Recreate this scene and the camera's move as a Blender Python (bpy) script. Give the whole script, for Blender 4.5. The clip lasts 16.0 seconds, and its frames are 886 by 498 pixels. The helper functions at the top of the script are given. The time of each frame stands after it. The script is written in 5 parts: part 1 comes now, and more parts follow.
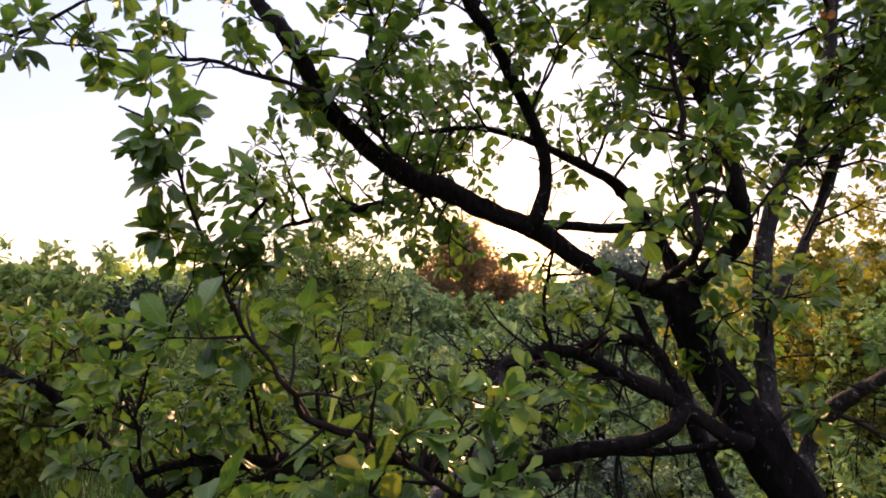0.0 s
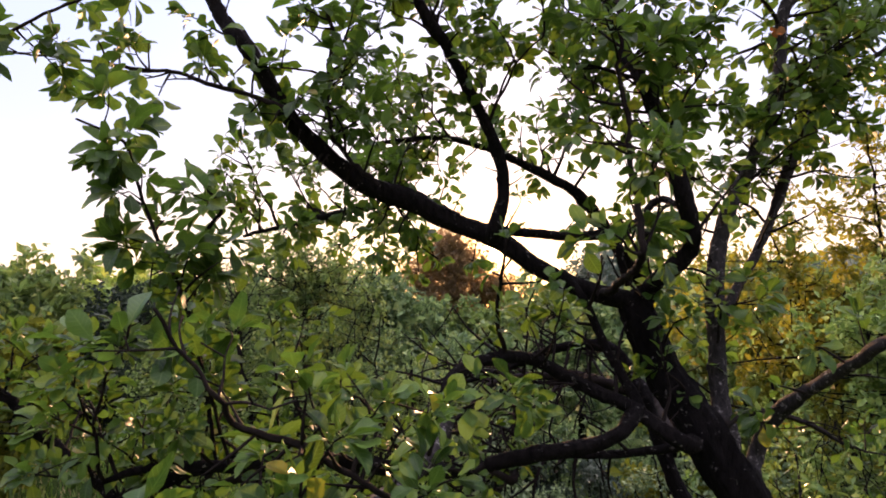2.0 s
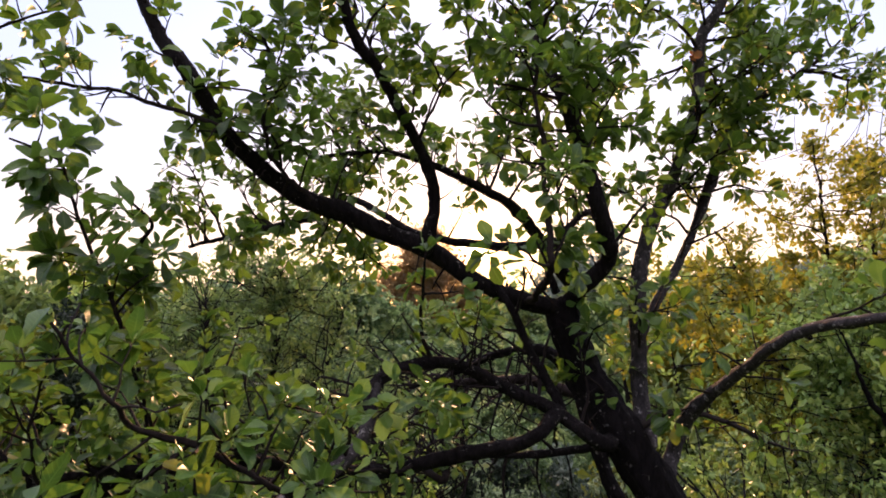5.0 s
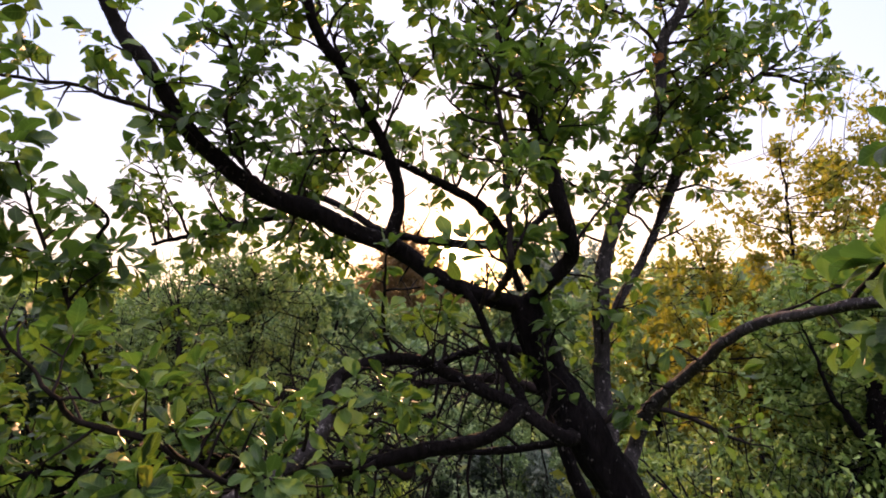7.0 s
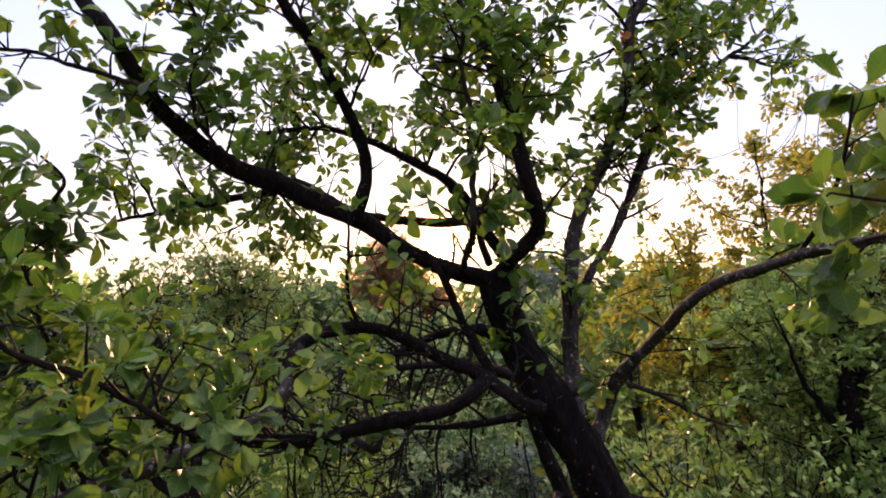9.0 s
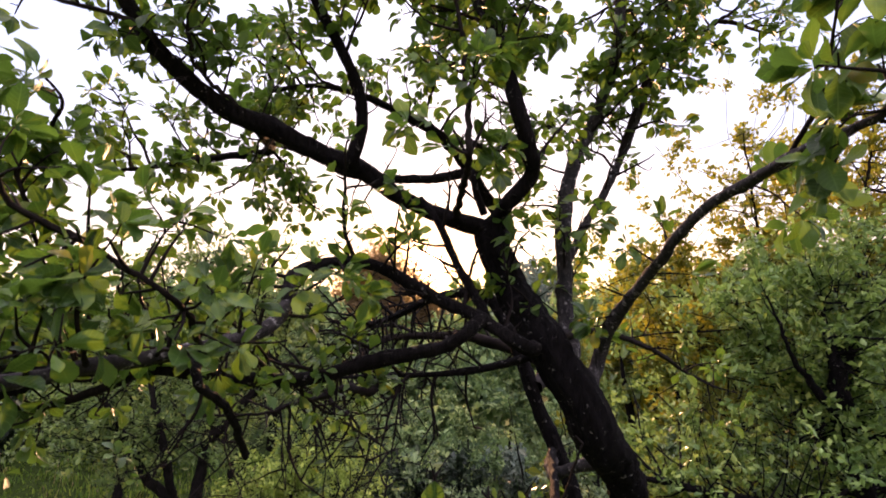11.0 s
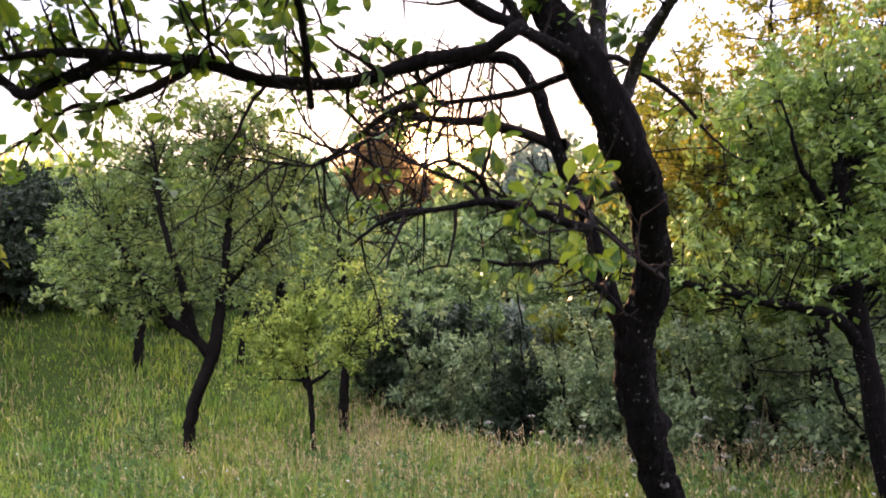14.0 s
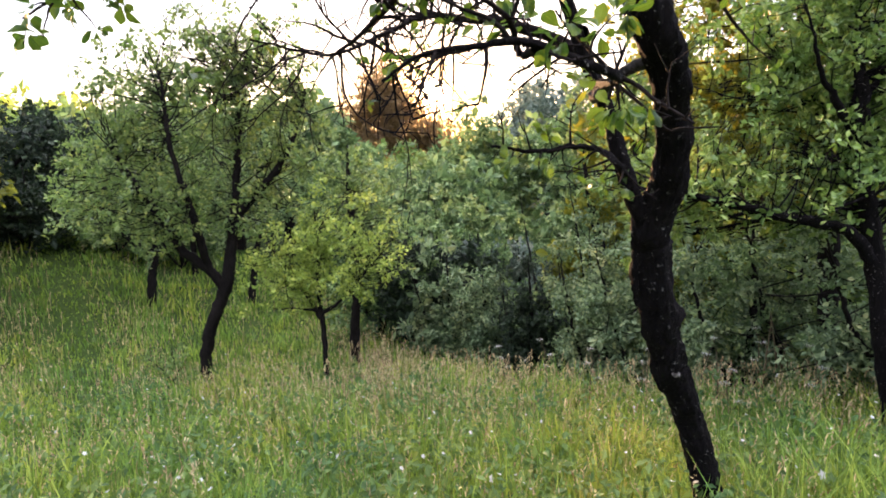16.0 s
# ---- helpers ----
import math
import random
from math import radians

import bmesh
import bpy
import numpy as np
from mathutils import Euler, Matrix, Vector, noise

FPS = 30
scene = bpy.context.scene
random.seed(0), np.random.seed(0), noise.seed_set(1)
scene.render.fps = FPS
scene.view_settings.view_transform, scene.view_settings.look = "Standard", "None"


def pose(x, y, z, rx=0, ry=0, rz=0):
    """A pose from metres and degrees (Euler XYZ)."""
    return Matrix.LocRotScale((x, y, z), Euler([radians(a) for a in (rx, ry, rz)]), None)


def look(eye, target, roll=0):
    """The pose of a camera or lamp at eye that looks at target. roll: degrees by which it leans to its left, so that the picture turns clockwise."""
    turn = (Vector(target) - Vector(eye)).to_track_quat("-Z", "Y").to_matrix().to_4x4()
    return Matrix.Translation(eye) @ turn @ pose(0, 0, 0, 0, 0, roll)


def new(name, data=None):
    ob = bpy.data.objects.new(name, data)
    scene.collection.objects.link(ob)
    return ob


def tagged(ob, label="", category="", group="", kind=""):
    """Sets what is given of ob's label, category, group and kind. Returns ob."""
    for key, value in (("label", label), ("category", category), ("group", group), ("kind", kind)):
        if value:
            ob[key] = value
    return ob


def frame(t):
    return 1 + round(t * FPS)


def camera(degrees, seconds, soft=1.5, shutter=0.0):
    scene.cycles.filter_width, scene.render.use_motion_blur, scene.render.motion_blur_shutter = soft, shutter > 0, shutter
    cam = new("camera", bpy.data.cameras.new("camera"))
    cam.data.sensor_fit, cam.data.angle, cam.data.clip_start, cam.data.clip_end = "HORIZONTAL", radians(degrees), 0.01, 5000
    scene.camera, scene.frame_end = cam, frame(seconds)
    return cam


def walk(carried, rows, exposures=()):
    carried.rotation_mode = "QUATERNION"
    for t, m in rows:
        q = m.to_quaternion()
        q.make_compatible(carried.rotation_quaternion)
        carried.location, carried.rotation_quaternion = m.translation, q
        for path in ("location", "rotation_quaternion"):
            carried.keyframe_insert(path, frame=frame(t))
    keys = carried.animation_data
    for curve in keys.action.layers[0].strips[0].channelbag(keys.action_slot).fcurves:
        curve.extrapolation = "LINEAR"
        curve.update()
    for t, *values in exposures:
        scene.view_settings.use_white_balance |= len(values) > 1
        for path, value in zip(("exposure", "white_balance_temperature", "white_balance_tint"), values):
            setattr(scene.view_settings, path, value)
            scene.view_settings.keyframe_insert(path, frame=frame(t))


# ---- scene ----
cam = camera(73.7, 16.0, soft=1.8, shutter=0.5)
METRES, EYE, TILT, LEAN, TURN = 1.2, 2.4, 5.0, 0.0, 0.0
ROWS = [
    (0.0, 0.0, 0.0, 0.0, 0.0, 0.0, -0.0),
    (0.5, 0.0063, -0.0028, 0.0022, -0.36, 0.08, 0.01),
    (1.0, 0.0203, -0.0056, 0.0041, -0.8, 0.16, 0.02),
    (1.5, 0.0352, -0.0149, 0.0079, -1.07, 0.25, -0.0),
    (2.0, 0.0527, -0.0281, 0.0107, -1.32, 0.29, -0.03),
    (2.5, 0.0727, -0.0407, 0.0139, -1.52, 0.31, -0.11),
    (3.0, 0.0878, -0.0548, 0.0162, -1.74, 0.37, -0.1),
    (3.5, 0.1074, -0.0709, 0.0212, -2.21, 0.41, -0.06),
    (4.0, 0.1264, -0.0818, 0.0226, -2.58, 0.51, -0.06),
    (6.5, 0.1643, -0.1016, 0.0177, -4.99, 0.98, 0.11),
    (7.0, 0.1769, -0.1029, 0.0123, -5.47, 0.99, 0.02),
    (7.5, 0.1864, -0.1077, 0.0055, -5.91, 1.09, -0.01),
    (8.0, 0.1934, -0.1102, -0.0058, -6.23, 1.15, 0.05),
    (8.5, 0.2084, -0.1077, -0.0314, -6.32, 1.25, 0.07),
    (9.0, 0.2163, -0.1059, -0.0567, -6.84, 1.41, 0.13),
    (11.5, 0.1996, -0.1135, -0.2387, -7.78, 2.44, 0.23),
    (12.0, 0.1804, -0.1222, -0.283, -7.95, 1.88, 0.2),
    (12.5, 0.1575, -0.1346, -0.3565, -7.88, 0.05, 0.14),
    (13.0, 0.1432, -0.141, -0.4315, -7.98, -3.25, 0.31),
    (13.5, 0.1226, -0.1562, -0.5056, -8.08, -6.89, 0.39),
    (14.0, 0.103, -0.174, -0.5682, -7.97, -8.74, 0.45),
    (14.5, 0.0916, -0.1802, -0.6258, -7.88, -10.27, 0.51),
    (15.0, 0.0807, -0.1927, -0.6765, -7.77, -11.94, 0.47),
    (15.5, 0.0651, -0.2101, -0.716, -7.62, -13.11, 0.49),
    (16.0, 0.0575, -0.2129, -0.7281, -7.42, -13.83, 0.64),
]
walk(cam, [(t, pose(0, 0, EYE, TILT, LEAN, TURN) @ pose(METRES * x, METRES * y, METRES * z, 90 + pitch, roll, yaw)) for t, x, y, z, yaw, pitch, roll in ROWS],
     exposures=[(0.0, 2.84, 7200, 38), (9.0, 2.84, 7250, 39), (11.5, 3.17, 7450, 40), (13.5, 3.62, 7300, 39), (16.0, 3.66, 6950, 28)])

# ---- light: a low evening sun in a clear hazy sky ----
SUN_AZ, SUN_EL = 6.4, 5.85
SUN_DIR = Vector((math.sin(radians(SUN_AZ)), math.cos(radians(SUN_AZ)), math.tan(radians(SUN_EL)))).normalized()
world = bpy.data.worlds.new("evening_sky")
scene.world = world
world.use_nodes = True
wn = world.node_tree.nodes
wl = world.node_tree.links
sky = wn.new("ShaderNodeTexSky")
sky.sky_type = 'NISHITA'
sky.sun_disc = False
sky.sun_elevation = radians(SUN_EL)
sky.sun_rotation = radians(SUN_AZ)
sky.air_density, sky.dust_density, sky.ozone_density = 1.0, 0.3, 1.0


def evening_haze():
    """Thin high haze that evens the clear sky out: the unseen overhead made extra bright to light the leaves, pale blue
    below, rosy white low down, warm round the sun.
    """
    coord = wn.new("ShaderNodeTexCoord")
    split = wn.new("ShaderNodeSeparateXYZ")
    wl.new(coord.outputs["Generated"], split.inputs[0])
    veil = wn.new("ShaderNodeValToRGB")
    stops = [(0.0, (0.145, 0.118, 0.096)), (0.12, (0.118, 0.112, 0.106)), (0.25, (0.074, 0.098, 0.132)), (0.45, (0.074, 0.107, 0.164)), (1.0, (0.50, 0.55, 0.62))]
    while len(veil.color_ramp.elements) < len(stops):
        veil.color_ramp.elements.new(0.5)
    for e, (p, c) in zip(veil.color_ramp.elements, stops):
        e.position, e.color = p, (*c, 1)
    wl.new(split.outputs[2], veil.inputs[0])
    near = wn.new("ShaderNodeVectorMath")
    near.operation = 'DOT_PRODUCT'
    wl.new(coord.outputs["Generated"], near.inputs[0])
    near.inputs[1].default_value = SUN_DIR
    total = None
    for source, colour, power in ((veil.outputs[0], (HAZE, HAZE, HAZE), 0), (sky.outputs[0], (CLEAR, CLEAR, CLEAR), 0), (None, (0.60, 0.40, 0.04), 14), (None, (4.0, 1.5, 0.0), 400), (None, (90.0, 66.0, 34.0), 9000)):
        part_ = wn.new("ShaderNodeVectorMath")
        part_.operation = 'MULTIPLY'
        if source is None:
            lift = wn.new("ShaderNodeMath")
            lift.operation, lift.use_clamp = 'MAXIMUM', True
            wl.new(near.outputs["Value"], lift.inputs[0])
            lift.inputs[1].default_value = 0.0
            fall = wn.new("ShaderNodeMath")
            fall.operation = 'POWER'
            wl.new(lift.outputs[0], fall.inputs[0])
            fall.inputs[1].default_value = power
            source = fall.outputs[0]
        wl.new(source, part_.inputs[0])
        part_.inputs[1].default_value = colour
        if total is None:
            total = part_.outputs[0]
        else:
            add = wn.new("ShaderNodeVectorMath")
            wl.new(total, add.inputs[0])
            wl.new(part_.outputs[0], add.inputs[1])
            total = add.outputs[0]
    return total


HAZE, CLEAR = 7.0, 0.10
wl.new(evening_haze(), wn["Background"].inputs[0])
wn["Background"].inputs[1].default_value = 0.15

sun_data = bpy.data.lights.new("sun", 'SUN')
sun_data.energy, sun_data.angle, sun_data.color = 1.15, radians(0.6), (1.0, 0.62, 0.30)
sun = new("sun", sun_data)
sun.matrix_world = look((0, 0, 0), -SUN_DIR)

RNG = np.random.default_rng(11)


# ---- materials ----
def shader(name):
    mat = bpy.data.materials.new(name)
    mat.use_nodes = True
    nt = mat.node_tree
    return mat, nt, nt.nodes["Principled BSDF"]


def node(nt, kind, **values):
    n = nt.nodes.new(kind)
    for key, value in values.items():
        n.inputs[key.replace("_", " ")].default_value = value
    return n


def ramp(nt, source, stops):
    r = nt.nodes.new("ShaderNodeValToRGB")
    while len(r.color_ramp.elements) < len(stops):
        r.color_ramp.elements.new(0.5)
    for e, (p, c) in zip(r.color_ramp.elements, stops):
        e.position, e.color = p, (*c, 1)
    nt.links.new(source, r.inputs[0])
    return r.outputs[0]


def leaf_material(name, dark, mid, light, glow, rough=0.42, through_part=0.45, patch=0.0, veins=False, gloss=0.2, patch_scale=0.9):
    """Leaf blade: varied green, waxy gloss above, light passing through."""
    mat, nt, bsdf = shader(name)
    geo = nt.nodes.new("ShaderNodeNewGeometry")
    info = nt.nodes.new("ShaderNodeObjectInfo")
    mixr = nt.nodes.new("ShaderNodeMath")
    mixr.operation = 'ADD'
    nt.links.new(geo.outputs["Random Per Island"], mixr.inputs[0])
    nt.links.new(info.outputs["Random"], mixr.inputs[1])
    fr = nt.nodes.new("ShaderNodeMath")
    fr.operation = 'FRACT'
    nt.links.new(mixr.outputs[0], fr.inputs[0])
    stops = [(0.0, dark), (0.45, mid), (0.93, light), (0.985, (light[0] * 1.3, light[1] * 1.12, light[2]))]
    if veins:
        stops.append((0.992, (light[0] * 2.2, light[1] * 0.95, light[2] * 0.6)))
    col = ramp(nt, fr.outputs[0], stops)
    coord = nt.nodes.new("ShaderNodeTexCoord")
    grain = node(nt, "ShaderNodeTexNoise", Scale=90.0, Detail=3.0)
    nt.links.new(coord.outputs["Object"], grain.inputs["Vector"])
    mul = nt.nodes.new("ShaderNodeMix")
    mul.data_type, mul.blend_type = 'RGBA', 'MULTIPLY'
    mul.inputs[0].default_value = 0.35
    nt.links.new(col, mul.inputs[6])
    nt.links.new(ramp(nt, grain.outputs["Fac"], [(0.3, (0.5, 0.5, 0.5)), (0.7, (1.0, 1.0, 1.0))]), mul.inputs[7])
    if veins:
        att, run = nt.nodes.new("ShaderNodeAttribute"), nt.nodes.new("ShaderNodeAttribute")
        att.attribute_name, run.attribute_name = "rib", "along"
        lean = nt.nodes.new("ShaderNodeMath")
        lean.operation = 'MULTIPLY_ADD'
        nt.links.new(att.outputs["Fac"], lean.inputs[0])
        lean.inputs[1].default_value = -0.16
        nt.links.new(run.outputs["Fac"], lean.inputs[2])
        wave = nt.nodes.new("ShaderNodeMath")
        wave.operation = 'PINGPONG'
        nt.links.new(lean.outputs[0], wave.inputs[0])
        wave.inputs[1].default_value = 0.055
        side = ramp(nt, wave.outputs[0], [(0.0, (0.5, 0.5, 0.5)), (0.012, (0.0, 0.0, 0.0))])
        main = ramp(nt, att.outputs["Fac"], [(0.0, (0.7, 0.7, 0.7)), (0.1, (0.0, 0.0, 0.0))])
        both = nt.nodes.new("ShaderNodeMath")
        both.operation = 'MAXIMUM'
        nt.links.new(side, both.inputs[0])
        nt.links.new(main, both.inputs[1])
        vm = nt.nodes.new("ShaderNodeMix")
        vm.data_type = 'RGBA'
        nt.links.new(both.outputs[0], vm.inputs[0])
        nt.links.new(mul.outputs[2], vm.inputs[6])
        vm.inputs[7].default_value = (light[0] * 1.1, light[1] * 1.08, light[2] * 1.3, 1)
        mul = vm
        swell = nt.nodes.new("ShaderNodeBump")
        swell.inputs["Strength"].default_value, swell.inputs["Distance"].default_value = 0.5, 0.004
        nt.links.new(wave.outputs[0], swell.inputs["Height"])
        nt.links.new(swell.outputs[0], bsdf.inputs["Normal"])
    if patch:
        broad = node(nt, "ShaderNodeTexNoise", Scale=patch_scale, Detail=4.0, Roughness=0.6)
        nt.links.new(coord.outputs["Object"], broad.inputs["Vector"])
        pm = nt.nodes.new("ShaderNodeMix")
        pm.data_type, pm.blend_type = 'RGBA', 'MULTIPLY'
        pm.inputs[0].default_value = patch
        nt.links.new(mul.outputs[2], pm.inputs[6])
        nt.links.new(ramp(nt, broad.outputs["Fac"], [(0.34, (0.38, 0.72, 0.7)), (0.5, (0.95, 1.0, 0.85)), (0.64, (1.75, 1.3, 0.9))]), pm.inputs[7])
        mul = pm
    nt.links.new(mul.outputs[2], bsdf.inputs["Base Color"])
    bsdf.inputs["Roughness"].default_value = rough
    bsdf.inputs["Specular IOR Level"].default_value = gloss
    tr = nt.nodes.new("ShaderNodeBsdfTranslucent")
    tint = nt.nodes.new("ShaderNodeMix")
    tint.data_type, tint.blend_type = 'RGBA', 'MIX'
    tint.inputs[0].default_value = 0.6
    nt.links.new(mul.outputs[2], tint.inputs[6])
    tint.inputs[7].default_value = (*glow, 1)
    nt.links.new(tint.outputs[2], tr.inputs[0])
    mix = nt.nodes.new("ShaderNodeMixShader")
    mix.inputs[0].default_value = through_part
    nt.links.new(bsdf.outputs[0], mix.inputs[1])
    nt.links.new(tr.outputs[0], mix.inputs[2])
    nt.links.new(mix.outputs[0], nt.nodes["Material Output"].inputs[0])
    return mat


def bark_material(name, dark, mid, pale, scale=1.0, lichen=0.62, bump=0.6):
    """Rough fissured bark with pale lichen flecks."""
    mat, nt, bsdf = shader(name)
    coord = nt.nodes.new("ShaderNodeTexCoord")
    mapping = nt.nodes.new("ShaderNodeMapping")
    mapping.inputs["Scale"].default_value = (1, 1, 0.35)
    nt.links.new(coord.outputs["Object"], mapping.inputs[0])
    crack = node(nt, "ShaderNodeTexNoise", Scale=70.0 * scale, Detail=6.0, Roughness=0.7)
    nt.links.new(mapping.outputs[0], crack.inputs["Vector"])
    broad = node(nt, "ShaderNodeTexNoise", Scale=9.0 * scale, Detail=3.0)
    nt.links.new(coord.outputs["Object"], broad.inputs["Vector"])
    fleck = node(nt, "ShaderNodeTexNoise", Scale=46.0 * scale, Detail=7.0, Roughness=0.75)
    nt.links.new(coord.outputs["Object"], fleck.inputs["Vector"])
    base = ramp(nt, crack.outputs["Fac"], [(0.3, dark), (0.75, mid)])
    spots = ramp(nt, fleck.outputs["Fac"], [(lichen, (0, 0, 0)), (lichen + 0.06, (1, 1, 1))])
    m = nt.nodes.new("ShaderNodeMix")
    m.data_type = 'RGBA'
    nt.links.new(spots, m.inputs[0])
    nt.links.new(base, m.inputs[6])
    m.inputs[7].default_value = (*pale, 1)
    m2 = nt.nodes.new("ShaderNodeMix")
    m2.data_type, m2.blend_type = 'RGBA', 'MULTIPLY'
    m2.inputs[0].default_value = 0.6
    nt.links.new(m.outputs[2], m2.inputs[6])
    nt.links.new(ramp(nt, broad.outputs["Fac"], [(0.3, (0.45, 0.42, 0.4)), (0.7, (1.1, 1.05, 1.0))]), m2.inputs[7])
    nt.links.new(m2.outputs[2], bsdf.inputs["Base Color"])
    bsdf.inputs["Roughness"].default_value = 0.92
    bsdf.inputs["Specular IOR Level"].default_value = 0.08
    b = nt.nodes.new("ShaderNodeBump")
    b.inputs["Strength"].default_value, b.inputs["Distance"].default_value = bump, 0.012
    nt.links.new(crack.outputs["Fac"], b.inputs["Height"])
    nt.links.new(b.outputs[0], bsdf.inputs["Normal"])
    return mat


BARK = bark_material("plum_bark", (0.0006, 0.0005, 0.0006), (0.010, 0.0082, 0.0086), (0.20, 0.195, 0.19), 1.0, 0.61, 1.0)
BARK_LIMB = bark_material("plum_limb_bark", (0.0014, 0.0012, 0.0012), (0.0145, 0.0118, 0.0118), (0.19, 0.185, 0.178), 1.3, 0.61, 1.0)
BARK_GREY = bark_material("grey_branch_bark", (0.012, 0.0112, 0.0115), (0.060, 0.055, 0.056), (0.24, 0.235, 0.235), 1.4, 0.57)
TWIG = bark_material("twig_bark", (0.005, 0.004, 0.0035), (0.022, 0.017, 0.014), (0.09, 0.085, 0.08), 2.0, 0.72, 0.2)
DEAD = bark_material("dead_twig_bark", (0.0045, 0.0036, 0.0034), (0.02, 0.015, 0.0135), (0.10, 0.08, 0.07), 2.0, 0.66, 0.2)
BARK_FAR = bark_material("orchard_bark", (0.003, 0.0025, 0.0025), (0.018, 0.015, 0.013), (0.10, 0.095, 0.09), 0.6, 0.70)
STRAW = bark_material("dry_stalk", (0.05, 0.04, 0.024), (0.17, 0.145, 0.08), (0.26, 0.23, 0.15), 2.5, 0.6, 0.2)
SCAR = bark_material("healed_wood", (0.03, 0.028, 0.026), (0.16, 0.15, 0.145), (0.4, 0.39, 0.37), 1.0, 0.55, 0.4)
LEAF = leaf_material("plum_leaf", (0.008, 0.028, 0.008), (0.034, 0.088, 0.017), (0.098, 0.178, 0.034), (0.108, 0.215, 0.019), 0.42, 0.42, 0.0, True, 0.26)
LEAF_ORCHARD = leaf_material("orchard_leaf", (0.036, 0.070, 0.025), (0.116, 0.182, 0.060), (0.25, 0.33, 0.10), (0.225, 0.34, 0.07), 0.4, 0.45, 0.5, False, 0.35, 3.5)
# Copy of the orchard leaf for the right-hand tree, brightness put into its colour.
LEAF_RIGHT_TREE = leaf_material("glossy_right_tree_leaf", (0.022, 0.054, 0.016), (0.102, 0.186, 0.054), (0.28, 0.395, 0.12), (0.22, 0.345, 0.055), 0.34, 0.45, 0.4, False, 0.28, 4.0)
LEAF_YOUNG = leaf_material("young_yellow_green_leaf", (0.08, 0.135, 0.030), (0.205, 0.30, 0.066), (0.40, 0.50, 0.12), (0.40, 0.49, 0.07), 0.4, 0.45, 0.35, False, 0.3, 4.0)
LEAF_HEDGE = leaf_material("thicket_leaf", (0.012, 0.034, 0.020), (0.083, 0.148, 0.066), (0.30, 0.40, 0.175), (0.20, 0.31, 0.085), 0.45, 0.45, 0.5, False, 0.25, 1.8)
LEAF_SHRUB = leaf_material("pale_shrub_leaf", (0.024, 0.050, 0.030), (0.110, 0.168, 0.090), (0.32, 0.41, 0.225), (0.20, 0.30, 0.105), 0.45, 0.45, 0.4, False, 0.3, 1.8)
# Distance haze is greyed into this willow leaf, which far woods share.
LEAF_HAZY_WILLOW = leaf_material("haze_grey_willow_leaf", (0.04, 0.065, 0.052), (0.10, 0.14, 0.118), (0.22, 0.27, 0.23), (0.15, 0.21, 0.15), 0.5, 0.4, 0.4, False, 0.25, 2.0)
# Orange glow of the sun behind is mixed into this brown leaf.
LEAF_SUN_GLOW = leaf_material("sun_glow_brown_leaf", (0.06, 0.058, 0.044), (0.12, 0.105, 0.07), (0.20, 0.15, 0.08), (0.50, 0.28, 0.07), 0.6, 0.55)
LEAF_WITHERED = leaf_material("withered_leaf", (0.10, 0.04, 0.015), (0.18, 0.07, 0.02), (0.25, 0.11, 0.03), (0.26, 0.10, 0.02), 0.6, 0.4)
# Spruce needles; gully bushes borrow this dark colour to paint shaded depth.
LEAF_PINE_AND_SHADE = leaf_material("dark_spruce_needle_and_shade", (0.008, 0.016, 0.010), (0.016, 0.032, 0.016), (0.03, 0.05, 0.022), (0.03, 0.05, 0.02), 0.6, 0.15)
# The low sun's gold is put into this leaf colour and its glow.
LEAF_SUNLIT = leaf_material("sunlit_gold_tinted_leaf", (0.030, 0.052, 0.014), (0.080, 0.118, 0.023), (0.175, 0.190, 0.034), (0.37, 0.345, 0.025), 0.45, 0.52)
GRASS = leaf_material("meadow_grass_blade", (0.022, 0.066, 0.015), (0.090, 0.182, 0.034), (0.27, 0.38, 0.078), (0.29, 0.40, 0.048), 0.6, 0.42, 0.9)
GRASS_PALE = leaf_material("pale_grass_blade", (0.075, 0.12, 0.030), (0.165, 0.215, 0.055), (0.34, 0.355, 0.11), (0.30, 0.33, 0.085), 0.7, 0.42, 0.5)
WEED = leaf_material("meadow_weed_leaf", (0.03, 0.07, 0.022), (0.065, 0.125, 0.04), (0.13, 0.20, 0.06), (0.14, 0.23, 0.045), 0.55, 0.35, 0.6)
SEED = leaf_material("dry_seed_head", (0.28, 0.155, 0.095), (0.46, 0.34, 0.18), (0.62, 0.53, 0.28), (0.42, 0.32, 0.15), 0.8, 0.3)
PETAL = leaf_material("white_petal", (0.38, 0.38, 0.33), (0.45, 0.45, 0.42), (0.55, 0.55, 0.5), (0.4, 0.4, 0.36), 0.6, 0.3)


